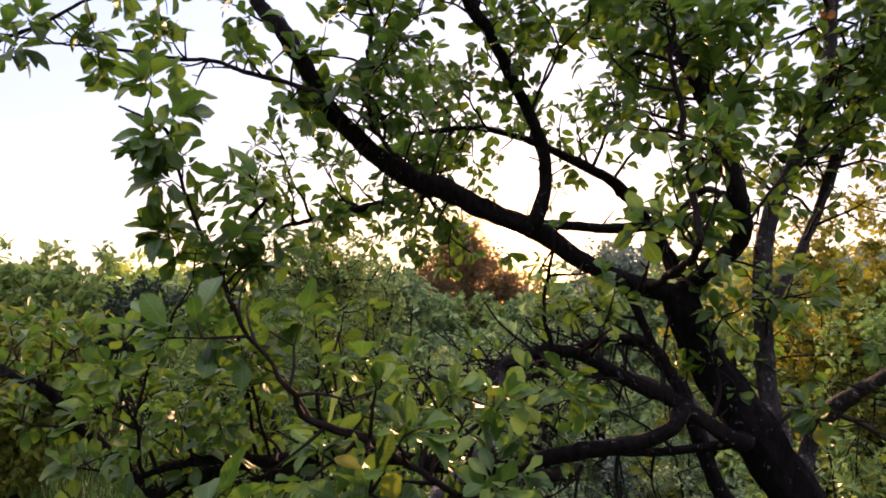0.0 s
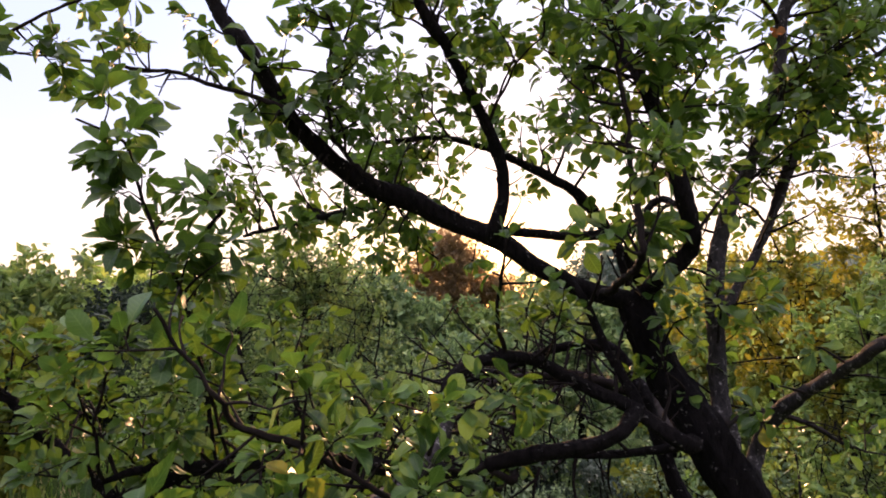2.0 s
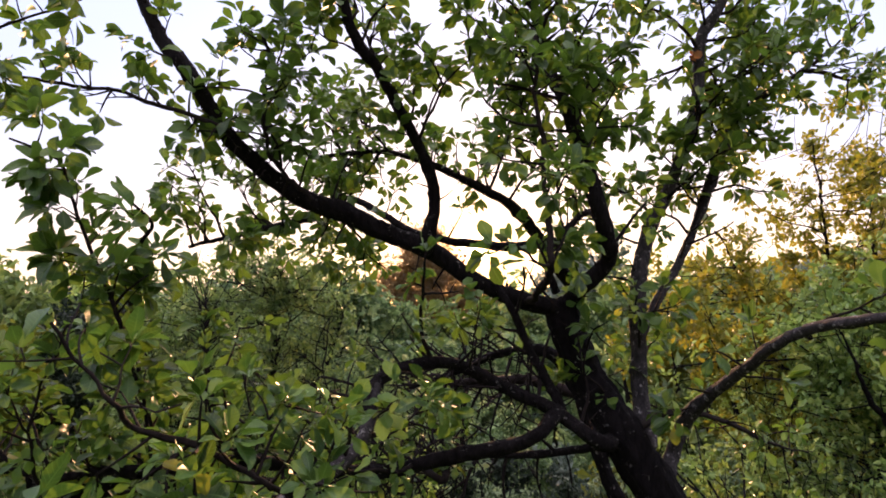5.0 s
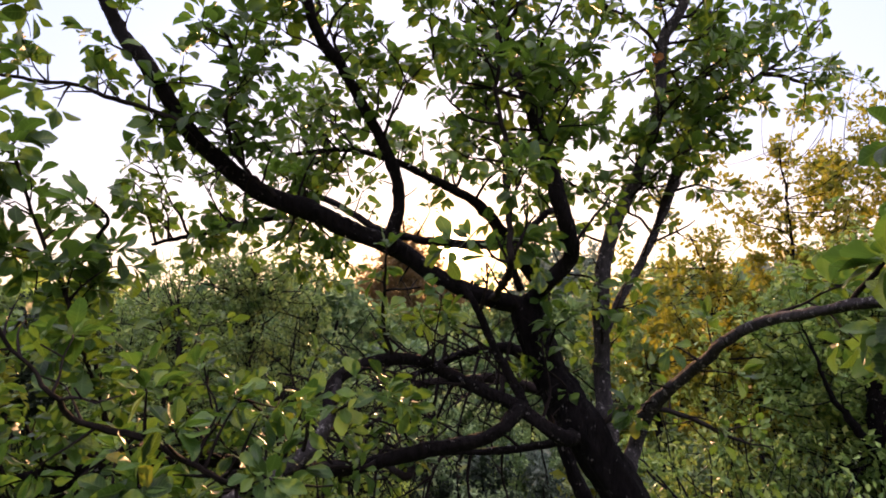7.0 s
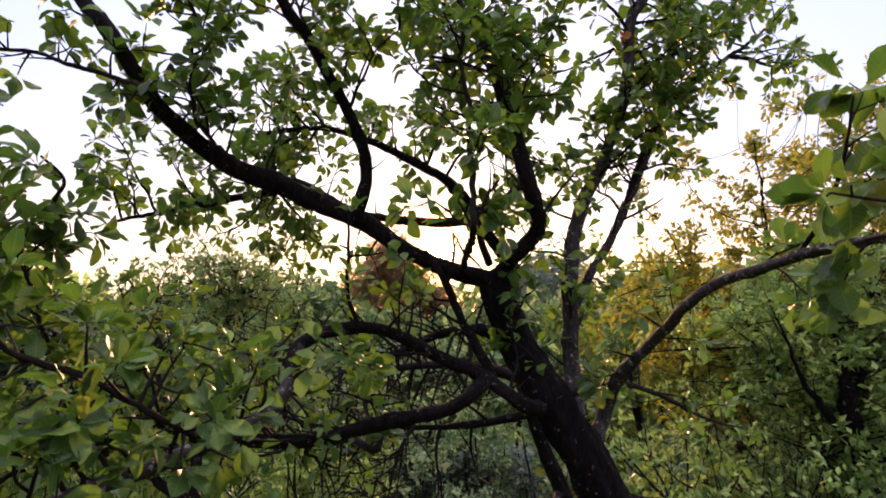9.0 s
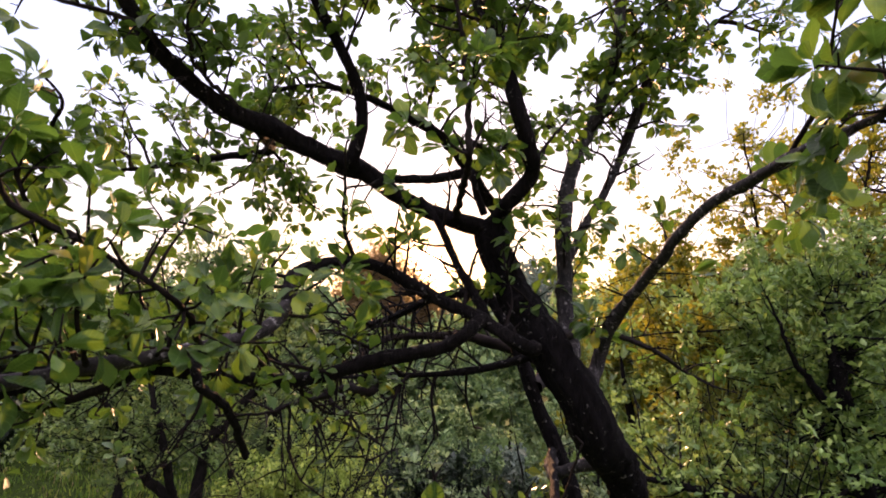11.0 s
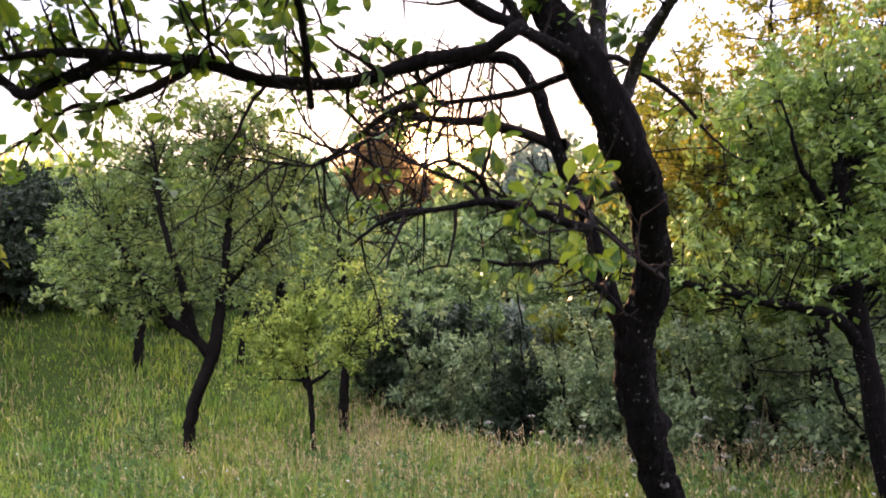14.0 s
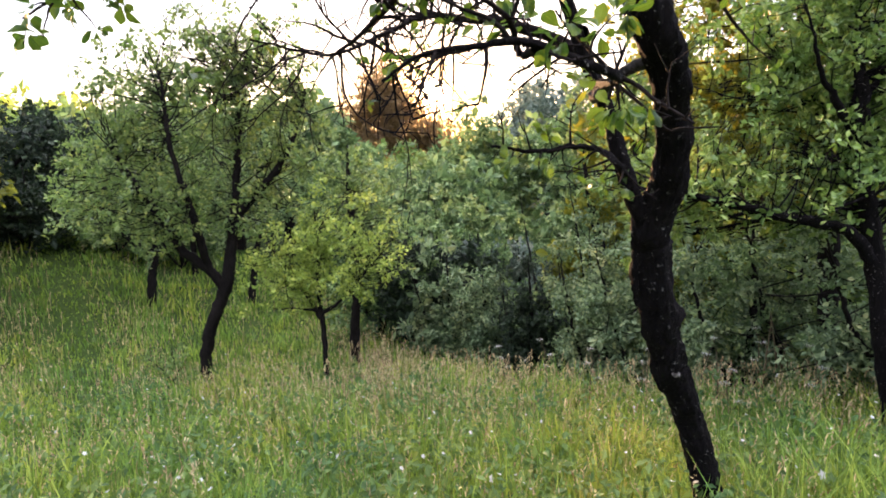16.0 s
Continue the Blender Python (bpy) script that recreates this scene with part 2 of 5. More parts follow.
def soil_material():
    mat, nt, bsdf = shader("meadow_soil")
    coord = nt.nodes.new("ShaderNodeTexCoord")
    fine = node(nt, "ShaderNodeTexNoise", Scale=14.0, Detail=8.0, Roughness=0.7)
    broad = node(nt, "ShaderNodeTexNoise", Scale=0.7, Detail=4.0)
    for n in (fine, broad):
        nt.links.new(coord.outputs["Object"], n.inputs["Vector"])
    a = ramp(nt, fine.outputs["Fac"], [(0.25, (0.012, 0.026, 0.006)), (0.55, (0.032, 0.058, 0.012)), (0.8, (0.072, 0.085, 0.026))])
    m = nt.nodes.new("ShaderNodeMix")
    m.data_type, m.blend_type = 'RGBA', 'MULTIPLY'
    m.inputs[0].default_value = 0.7
    nt.links.new(a, m.inputs[6])
    nt.links.new(ramp(nt, broad.outputs["Fac"], [(0.3, (0.7, 0.8, 0.7)), (0.7, (1.15, 1.05, 0.9))]), m.inputs[7])
    nt.links.new(m.outputs[2], bsdf.inputs["Base Color"])
    bsdf.inputs["Roughness"].default_value = 0.95
    bsdf.inputs["Specular IOR Level"].default_value = 0.08
    b = nt.nodes.new("ShaderNodeBump")
    b.inputs["Strength"].default_value, b.inputs["Distance"].default_value = 0.8, 0.08
    nt.links.new(fine.outputs["Fac"], b.inputs["Height"])
    nt.links.new(b.outputs[0], bsdf.inputs["Normal"])
    return mat


SOIL = soil_material()


# ---- mesh tools ----
def mesh(name, verts, faces, material, smooth=True, rib=None):
    """A mesh from arrays: faces is an array of triangles or of quads, or a list of such arrays."""
    faces = [f for f in (faces if isinstance(faces, list) else [faces]) if len(f)]
    me = bpy.data.meshes.new(name)
    verts = np.asarray(verts, np.float32)
    me.vertices.add(len(verts))
    me.vertices.foreach_set("co", verts.ravel())
    loops = np.concatenate([np.asarray(f).ravel() for f in faces])
    sizes = np.concatenate([np.full(len(f), f.shape[1]) for f in faces])
    me.loops.add(len(loops))
    me.loops.foreach_set("vertex_index", loops.astype(np.int32))
    me.polygons.add(len(sizes))
    me.polygons.foreach_set("loop_start", np.concatenate([[0], np.cumsum(sizes)[:-1]]).astype(np.int32))
    me.polygons.foreach_set("use_smooth", np.full(len(sizes), smooth))
    me.update(calc_edges=True)
    me.validate()
    if rib is not None:
        for k, key in enumerate(("rib", "along")):
            me.attributes.new(key, 'FLOAT', 'POINT').data.foreach_set("value", np.ascontiguousarray(rib[:, k], np.float32))
    me.materials.append(material)
    return me


def child(name, me, parent, label="", kind=""):
    """Links a mesh as one part under a thing or part, in the thing's own coordinates."""
    ob = new(name, me)
    ob.parent = parent
    return tagged(ob, label, "", "", kind)


def smooth_path(points, step):
    """A Catmull-Rom curve through rows of (x, y, z, radius), resampled at about that step."""
    p = np.asarray(points, float)
    p = np.vstack([2 * p[0] - p[1], p, 2 * p[-1] - p[-2]])
    out = []
    for i in range(1, len(p) - 2):
        n = max(2, int(np.linalg.norm(p[i + 1, :3] - p[i, :3]) / step))
        u = np.linspace(0, 1, n, endpoint=False)[:, None]
        a, b, c, d = p[i - 1], p[i], p[i + 1], p[i + 2]
        out.append(0.5 * (2 * b + (c - a) * u + (2 * a - 5 * b + 4 * c - d) * u ** 2 + (3 * b - a - 3 * c + d) * u ** 3))
    out.append(p[-2:-1])
    q = np.vstack(out)
    q[:, 3] = np.maximum(q[:, 3], 0.0006)
    return q


def blurred(rng, n, m, window):
    """Uneven values that run lengthwise, like furrows."""
    raw = rng.normal(size=(n + window - 1, m))
    c = np.cumsum(np.vstack([np.zeros((1, m)), raw]), axis=0)
    return (c[window:] - c[:-window]) / math.sqrt(window)


def tube(path, sides, rough=0.0, rng=RNG, knots=0):
    """A swept tube with an uneven radius and a closed pointed end."""
    c, r = path[:, :3], path[:, 3].copy()
    n = len(c)
    tang = np.gradient(c, axis=0)
    tang /= np.linalg.norm(tang, axis=1)[:, None] + 1e-9
    up = np.array([0.3, 0.9, 0.2]) if abs(tang[0, 2]) > 0.8 else np.array([0.1, 0.1, 1.0])
    side = np.zeros_like(c)
    s = np.cross(up, tang[0])
    for i in range(n):
        s = s - tang[i] * np.dot(s, tang[i])
        s /= np.linalg.norm(s) + 1e-9
        side[i] = s
    other = np.cross(tang, side)
    ang = np.linspace(0, 2 * math.pi, sides, endpoint=False)
    rr = np.repeat(r[:, None], sides, 1)
    if rough:
        rr *= 1 + rough * blurred(rng, n, sides, 7) * 0.55
        rr *= 1 + rough * blurred(rng, n, 1, 31) * 0.5
        for _ in range(knots):
            i0, j0 = rng.integers(n), rng.integers(sides)
            di = np.abs(np.arange(n) - i0)[:, None] * np.median(np.linalg.norm(np.diff(c, axis=0), axis=1)) / (r[i0] + 1e-6)
            dj = np.abs((np.arange(sides) - j0 + sides // 2) % sides - sides // 2)[None, :] * 2 * math.pi / sides
            rr *= 1 + rng.uniform(0.12, 0.35) * np.exp(-(di ** 2 + dj ** 2) / 0.5)
    v = c[:, None] + rr[..., None] * (np.cos(ang)[None, :, None] * side[:, None] + np.sin(ang)[None, :, None] * other[:, None])
    v = np.vstack([v.reshape(-1, 3), c[-1] + tang[-1] * r[-1] * 0.6])
    i, j = np.meshgrid(np.arange(n - 1), np.arange(sides), indexing="ij")
    k = (j + 1) % sides
    quads = np.stack([i * sides + j, i * sides + k, (i + 1) * sides + k, (i + 1) * sides + j], -1).reshape(-1, 4)
    j = np.arange(sides)
    cap = np.stack([(n - 1) * sides + j, (n - 1) * sides + (j + 1) % sides, np.full(sides, n * sides)], 1)
    return v, quads, cap


def join(tubes):
    """Several (verts, quads, tris) as one."""
    vs, qs, ts, o = [], [], [], 0
    for v, q, t in tubes:
        vs.append(v), qs.append(q + o), ts.append(t + o)
        o += len(v)
    return np.vstack(vs), [np.vstack(qs), np.vstack(ts)]


def leaf_shape(width, fold, droop, wave):
    """One leaf blade, one unit long along y: broadest past the middle, folded along its midrib, with a toothed, crinkled edge."""
    ys = [0.08, 0.2, 0.33, 0.46, 0.59, 0.71, 0.82, 0.91]
    ws = [0.10, 0.31, 0.57, 0.81, 0.97, 1.0, 0.80, 0.40]
    n = len(ys)
    v = [(0, 0, 0)] + [(0.012 * math.sin(5 * y), y, -droop * y * y) for y in ys] + [(0, 1, -droop)]
    for s in (-1, 1):
        for k, (y, w) in enumerate(zip(ys, ws)):
            tooth = 1.02 if k % 2 else 0.98
            v.append((s * w * tooth * width / 2, y + (0.012 if k % 2 else 0.0), fold * w * width / 2 - droop * y * y + wave * math.sin(9 * y + 2 * s) + (wave if k % 2 else -wave) * 0.15))
    f = []
    for o, flip in ((n + 2, False), (2 * n + 2, True)):
        t = [(0, o, 1)]
        for k in range(n - 1):
            t += [(1 + k, o + k, o + k + 1), (1 + k, o + k + 1, 2 + k)]
        t.append((n, o + n - 1, n + 1))
        f += [q[::-1] if flip else q for q in t]
    return np.array(v, float), np.array(f)


def fine_leaf_shape(width, fold, droop, wave, twist):
    """A leaf blade seen from near: five rows of points across, finely toothed, cupped and twisted."""
    ys = [0.05, 0.12, 0.2, 0.29, 0.38, 0.47, 0.56, 0.65, 0.73, 0.81, 0.88, 0.945]
    ws = [0.06, 0.15, 0.31, 0.50, 0.68, 0.83, 0.94, 1.0, 0.97, 0.84, 0.63, 0.33]
    v, rib = [(0, 0, 0)], [0.0]
    for k, (y, w) in enumerate(zip(ys, ws)):
        tooth = 1.035 if k % 2 else 0.965
        roll = twist * (y - 0.3)
        for c in (-1.0, -0.52, 0.0, 0.52, 1.0):
            x = c * w * width / 2 * (tooth if abs(c) == 1 else 1.0)
            z = fold * abs(x) * (1.25 - 0.5 * abs(c)) + wave * abs(c) ** 2 * math.sin(11 * y + 2.3 * (c > 0)) - 0.012 * (c == 0)
            v.append((x * math.cos(roll) - z * math.sin(roll) + 0.015 * math.sin(5 * y), y, x * math.sin(roll) + z * math.cos(roll) - droop * y * y))
            rib.append(abs(c))
    v.append((0.01, 1.0, -droop))
    rib.append(0.0)
    n, f = len(ys), []
    for c in range(4):
        f.append((0, 2 + c, 1 + c))
        for k in range(n - 1):
            a, b = 1 + 5 * k + c, 6 + 5 * k + c
            f += [(a, a + 1, b + 1), (a, b + 1, b)]
        f.append((5 * n - 4 + c, 5 * n - 3 + c, 5 * n + 1))
    return np.array(v, float), np.array(f), np.array(rib)


BLADES = [leaf_shape(0.54, 0.45, 0.18, 0.024), leaf_shape(0.58, 0.3, 0.42, 0.03), leaf_shape(0.50, 0.75, 0.08, 0.022), leaf_shape(0.55, 0.2, -0.16, 0.032), leaf_shape(0.52, 0.55, 0.5, 0.026)]
BLADES = [(v, f, np.array([0.0] * 10 + [1.0] * 16)) for v, f in BLADES]
FINE = [fine_leaf_shape(0.52, 0.4, 0.16, 0.02, 0.2), fine_leaf_shape(0.58, 0.3, 0.4, 0.03, -0.5), fine_leaf_shape(0.48, 0.7, 0.05, 0.022, 0.5), fine_leaf_shape(0.56, 0.15, -0.15, 0.034, -0.3), fine_leaf_shape(0.5, 0.5, 0.55, 0.028, 0.9), fine_leaf_shape(0.60, 0.25, 0.2, 0.03, 0.1)]
SIMPLE = (np.array([(0, 0, 0), (-0.27, 0.55, 0.06), (0, 1, -0.08), (0.27, 0.55, 0.06)], float), np.array([(0, 2, 1), (0, 3, 2)]))


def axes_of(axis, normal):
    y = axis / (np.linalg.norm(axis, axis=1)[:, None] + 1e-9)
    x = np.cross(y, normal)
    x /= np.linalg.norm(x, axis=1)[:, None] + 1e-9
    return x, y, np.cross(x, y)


def scatter(shape, place, axis, normal, size):
    """Copies of one blade at many places, as one set of arrays."""
    v, f = shape
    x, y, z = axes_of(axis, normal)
    out = place[:, None] + size[:, None, None] * (v[None, :, :1] * x[:, None] + v[None, :, 1:2] * y[:, None] + v[None, :, 2:] * z[:, None])
    faces = f[None] + (np.arange(len(place)) * len(v))[:, None, None]
    return out.reshape(-1, 3), faces.reshape(-1, f.shape[1])


def scatter_many(place, axis, normal, size, shapes=BLADES):
    """Many leaves of several shapes as one set of arrays, with how far each point lies from the midrib and along the blade."""
    vs, fs, rs, o = [], [], [], 0
    for k, (sv, sf, rib) in enumerate(shapes):
        sel = np.arange(len(place)) % len(shapes) == k
        if sel.any():
            v, f = scatter((sv, sf), place[sel], axis[sel], normal[sel], size[sel])
            vs.append(v), fs.append(f + o), rs.append(np.tile(np.stack([rib, sv[:, 1]], 1), (sel.sum(), 1)))
            o += len(v)
    return np.vstack(vs), np.vstack(fs), np.vstack(rs)


# ---- the ground ----
EDGE_Y = [-20, -4, 0, 2.5, 4, 5, 6.5, 9, 14, 20, 60]
EDGE_X = [20, 12, 8, 4.8, 3.0, 1.95, 0.45, -0.1, -1.4, -3, -12]


def ease(a, b, x):
    u = np.clip((x - a) / (b - a), 0, 1)
    return u * u * (3 - 2 * u)


def ground_z(x, y):
    """Height of the meadow: it falls gently away, rises on one side, and drops into a gully past its edge."""
    x, y = np.asarray(x, float), np.asarray(y, float)
    yy = np.where(y < 8, np.maximum(y, -12), 8 + 2 * (1 - np.exp(-np.maximum(y - 8, 0) / 2)))
    z = -0.19 - 0.222 * (yy - 2.1)
    z = z + 0.285 * np.clip(-x - 2, 0, 9) * ease(6, 14, y)
    d = (x - np.interp(y, EDGE_Y, EDGE_X)) * 0.75
    z = z - 2.6 * ease(0.2, 5.5, d) + 1.5 * ease(9, 30, d)
    z = z + 13 * np.exp(-((x - 95) ** 2 + (y - 105) ** 2) / 2 / 38 ** 2)
    return z + 0.03 * np.sin(1.7 * x + 0.8) * np.cos(1.3 * y)


def build_ground():
    u = np.linspace(-1, 1, 181)
    w = 700 * np.sign(u) * np.abs(u) ** 3.2
    x, y = np.meshgrid(w, w + 6, indexing="ij")
    v = np.stack([x, y, ground_z(x, y)], -1).reshape(-1, 3)
    n = len(u)
    i, j = np.meshgrid(np.arange(n - 1), np.arange(n - 1), indexing="ij")
    q = np.stack([i * n + j, (i + 1) * n + j, (i + 1) * n + j + 1, i * n + j + 1], -1).reshape(-1, 4)
    tagged(new("ground", mesh("ground", v, q, SOIL)), "gently sloping orchard meadow soil under tall grass", "ground", "", "structure")


build_ground()


# ---- the plum tree in front ----
def rosette(rng, at_, axis, count, out, size=(0.036, 0.062)):
    """A whorl of leaves at a spur's tip."""
    a = axis / (np.linalg.norm(axis) + 1e-9)
    ref = np.cross(a, [0.3, 0.5, 0.8])
    ref /= np.linalg.norm(ref) + 1e-9
    oth = np.cross(a, ref)
    turn0 = rng.uniform(0, 6.28)
    for k in range(count):
        th = turn0 + k * 2.4 + rng.normal() * 0.25
        lean = rng.uniform(0.35, 1.35)
        d = math.cos(lean) * a + math.sin(lean) * (math.cos(th) * ref + math.sin(th) * oth)
        d = d + np.array([0, 0, -0.12]) + rng.normal(size=3) * 0.12
        nrm = a * 0.6 + np.array([0, 0, 0.7]) + rng.normal(size=3) * 0.35
        out.append((np.array(at_) + d * 0.008, d, nrm, rng.uniform(*size) * (rng.uniform(0.45, 0.8) if rng.random() < 0.3 else 1.0)))


def shoot(rng, start, direction, length, radius, leafy, twigs, leaves, up=0.35, gen=0, wild=0.15, size=(0.036, 0.062)):
    """A crooked twig with spurs, whorls of leaves and side twigs."""
    step = 0.022
    n = max(3, int(length / step))
    p, d = np.array(start, float), np.array(direction, float)
    d /= np.linalg.norm(d)
    pts = [(*p, radius)]
    for i in range(n):
        d = d + rng.normal(size=3) * wild + np.array([0, 0, up * 0.07])
        d /= np.linalg.norm(d)
        p = p + d * step
        pts.append((*p, radius * (1 - 0.6 * (i + 1) / n)))
        if i >= 1 and rng.random() < 0.42:
            spur = rng.normal(size=3)
            spur = spur - d * np.dot(spur, d)
            spur = spur / (np.linalg.norm(spur) + 1e-9) + 0.45 * d + np.array([0, 0, 0.25])
            e = p + spur * rng.uniform(0.006, 0.024)
            twigs.append(np.array([(*p, max(radius * 0.5, 0.0012)), (*e, max(radius * 0.35, 0.001))]))
            if rng.random() < leafy:
                rosette(rng, e, spur, rng.integers(4, 9), leaves, size)
        if gen < 2 and i > 1 and length > 0.09 and rng.random() < (0.26 if leafy < 0.1 else 0.16):
            sd = d * 0.6 + rng.normal(size=3) * 0.7 + np.array([0, 0, 0.1])
            shoot(rng, p, sd, length * rng.uniform(0.3, 0.6), radius * 0.6, leafy, twigs, leaves, up, gen + 1, wild, size)
    twigs.append(np.array(pts))
    if rng.random() < leafy + 0.1 and leafy > 0.03:
        rosette(rng, p, d, rng.integers(5, 9), leaves, size)


plum = tagged(new("plum_tree"), "old leaning plum tree with dark bark and broad green leaves", "tree")
PATHS = {}
SINGLE = []


def limb(key, points, material=BARK, sides=14, rough=0.14, knots=6, shoots=(), label="", seed=1, name="limb", size=(0.031, 0.056), wander=0.0009):
    """A limb of the plum tree, swept along its line; shoots: rows of (from, to, how many, shortest, longest, leafiness, upward pull)."""
    rng = np.random.default_rng(seed + len(PATHS) * 17)
    path = smooth_path(points, 0.012)
    wob = np.cumsum(rng.normal(size=(len(path), 3)) * wander, axis=0)
    path[:, :3] += wob - np.linspace(0, 1, len(path))[:, None] * wob[-1]
    v, q, t = tube(path, sides, rough, rng, knots)
    PATHS[key] = path
    ob = child(name, mesh(name, v, [q, t], material), plum, label)
    twigs, leaves, dead = [], [], []
    for lo, hi, count, short, long_, leafy, up in shoots:
        for k in range(count):
            i = int((lo + (hi - lo) * (k + rng.random()) / count) * (len(path) - 1))
            tang = path[min(i + 1, len(path) - 1), :3] - path[max(i - 1, 0), :3]
            tang /= np.linalg.norm(tang) + 1e-9
            sd = rng.normal(size=3)
            sd -= tang * np.dot(sd, tang)
            sd = sd / (np.linalg.norm(sd) + 1e-9) + tang * 0.35 + np.array([0, 0, up])
            ln = rng.uniform(short, long_)
            thick = 0.0026 + ln * 0.014 if leafy < 0.1 else 0.0021 + ln * 0.012
            shoot(rng, path[i, :3], sd, ln, min(thick, path[i, 3] * 0.8), leafy,
                  dead if leafy < 0.1 else twigs, leaves, up, 0, 0.10 if leafy < 0.1 else 0.15, size)
    for group_, mat_, nm in ((twigs, TWIG, "twig_growth"), (dead, DEAD, "dead_twig_growth")):
        if group_:
            v, f = join([tube(smooth_path(g, 0.02) if len(g) > 2 else g, 5, 0.1, rng) for g in group_])
            child(nm, mesh(nm, v, f, mat_), ob, "", "stuff")
    if leaves:
        place = np.array([l[0] for l in leaves])
        axis = np.array([l[1] for l in leaves])
        nrm = np.array([l[2] for l in leaves])
        size = np.array([l[3] for l in leaves])
        near = (place[:, 1] < 1.1) & (rng.random(len(place)) < 0.6)
        near &= np.cumsum(near) + len(SINGLE) <= 300
        for k in np.nonzero(near)[0]:
            SINGLE.append((ob, place[k], axis[k], nrm[k], size[k]))
        if (~near).any():
            v, f, rib = scatter_many(place[~near], axis[~near], nrm[~near], size[~near], FINE if place[:, 1].min() < 1.12 else BLADES)
            child("foliage", mesh("foliage", v, f, LEAF, True, rib), ob, "broad green plum leaves", "stuff")
    return ob


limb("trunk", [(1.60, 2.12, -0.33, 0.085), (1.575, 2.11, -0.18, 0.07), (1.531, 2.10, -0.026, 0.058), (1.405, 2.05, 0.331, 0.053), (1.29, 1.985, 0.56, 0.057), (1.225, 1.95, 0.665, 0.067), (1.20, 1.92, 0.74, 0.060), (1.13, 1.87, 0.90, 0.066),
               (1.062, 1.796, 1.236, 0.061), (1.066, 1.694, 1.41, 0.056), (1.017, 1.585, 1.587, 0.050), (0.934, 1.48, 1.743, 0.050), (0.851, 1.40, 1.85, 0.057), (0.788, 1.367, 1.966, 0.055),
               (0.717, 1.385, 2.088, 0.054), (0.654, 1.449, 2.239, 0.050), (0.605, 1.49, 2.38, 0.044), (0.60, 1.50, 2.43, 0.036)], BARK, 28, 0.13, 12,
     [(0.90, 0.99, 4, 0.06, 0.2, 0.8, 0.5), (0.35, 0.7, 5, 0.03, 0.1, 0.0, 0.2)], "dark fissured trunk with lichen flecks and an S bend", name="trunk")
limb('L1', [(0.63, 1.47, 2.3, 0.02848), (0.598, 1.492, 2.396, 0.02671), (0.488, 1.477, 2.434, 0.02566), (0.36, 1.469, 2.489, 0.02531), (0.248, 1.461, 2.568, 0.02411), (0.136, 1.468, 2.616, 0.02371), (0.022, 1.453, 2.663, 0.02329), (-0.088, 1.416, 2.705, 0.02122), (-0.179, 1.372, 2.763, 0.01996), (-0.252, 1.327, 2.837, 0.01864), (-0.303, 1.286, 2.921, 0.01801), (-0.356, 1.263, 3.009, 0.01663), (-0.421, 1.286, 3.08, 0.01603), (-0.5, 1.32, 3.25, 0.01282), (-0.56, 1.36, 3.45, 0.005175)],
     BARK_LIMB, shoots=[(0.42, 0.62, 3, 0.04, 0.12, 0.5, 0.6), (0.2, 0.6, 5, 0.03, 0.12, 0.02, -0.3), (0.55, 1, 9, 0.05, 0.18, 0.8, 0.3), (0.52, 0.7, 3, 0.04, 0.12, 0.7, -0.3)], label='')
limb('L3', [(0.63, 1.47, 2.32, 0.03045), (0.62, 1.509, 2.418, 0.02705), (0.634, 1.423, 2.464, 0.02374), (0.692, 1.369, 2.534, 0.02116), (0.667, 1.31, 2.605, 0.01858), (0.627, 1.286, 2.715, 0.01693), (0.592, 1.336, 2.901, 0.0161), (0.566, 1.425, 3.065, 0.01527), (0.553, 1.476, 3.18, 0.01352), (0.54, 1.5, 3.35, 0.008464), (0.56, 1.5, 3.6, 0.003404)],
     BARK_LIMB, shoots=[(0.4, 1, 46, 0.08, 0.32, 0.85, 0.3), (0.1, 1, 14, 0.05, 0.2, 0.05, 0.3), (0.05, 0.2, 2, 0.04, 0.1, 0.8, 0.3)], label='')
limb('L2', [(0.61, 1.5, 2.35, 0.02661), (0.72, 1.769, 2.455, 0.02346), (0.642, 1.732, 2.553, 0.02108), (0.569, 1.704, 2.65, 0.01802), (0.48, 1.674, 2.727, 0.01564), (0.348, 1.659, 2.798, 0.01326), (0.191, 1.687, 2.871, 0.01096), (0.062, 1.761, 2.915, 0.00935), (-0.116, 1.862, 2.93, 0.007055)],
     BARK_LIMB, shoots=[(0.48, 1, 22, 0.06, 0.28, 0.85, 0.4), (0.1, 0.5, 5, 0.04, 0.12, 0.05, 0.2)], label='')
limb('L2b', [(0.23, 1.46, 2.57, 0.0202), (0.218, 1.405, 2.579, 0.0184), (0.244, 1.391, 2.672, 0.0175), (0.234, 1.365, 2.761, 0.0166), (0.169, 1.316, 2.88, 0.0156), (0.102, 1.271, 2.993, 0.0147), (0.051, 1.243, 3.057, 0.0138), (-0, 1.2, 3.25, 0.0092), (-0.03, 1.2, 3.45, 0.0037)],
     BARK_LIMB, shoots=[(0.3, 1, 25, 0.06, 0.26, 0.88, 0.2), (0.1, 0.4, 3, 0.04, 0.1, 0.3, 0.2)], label='')
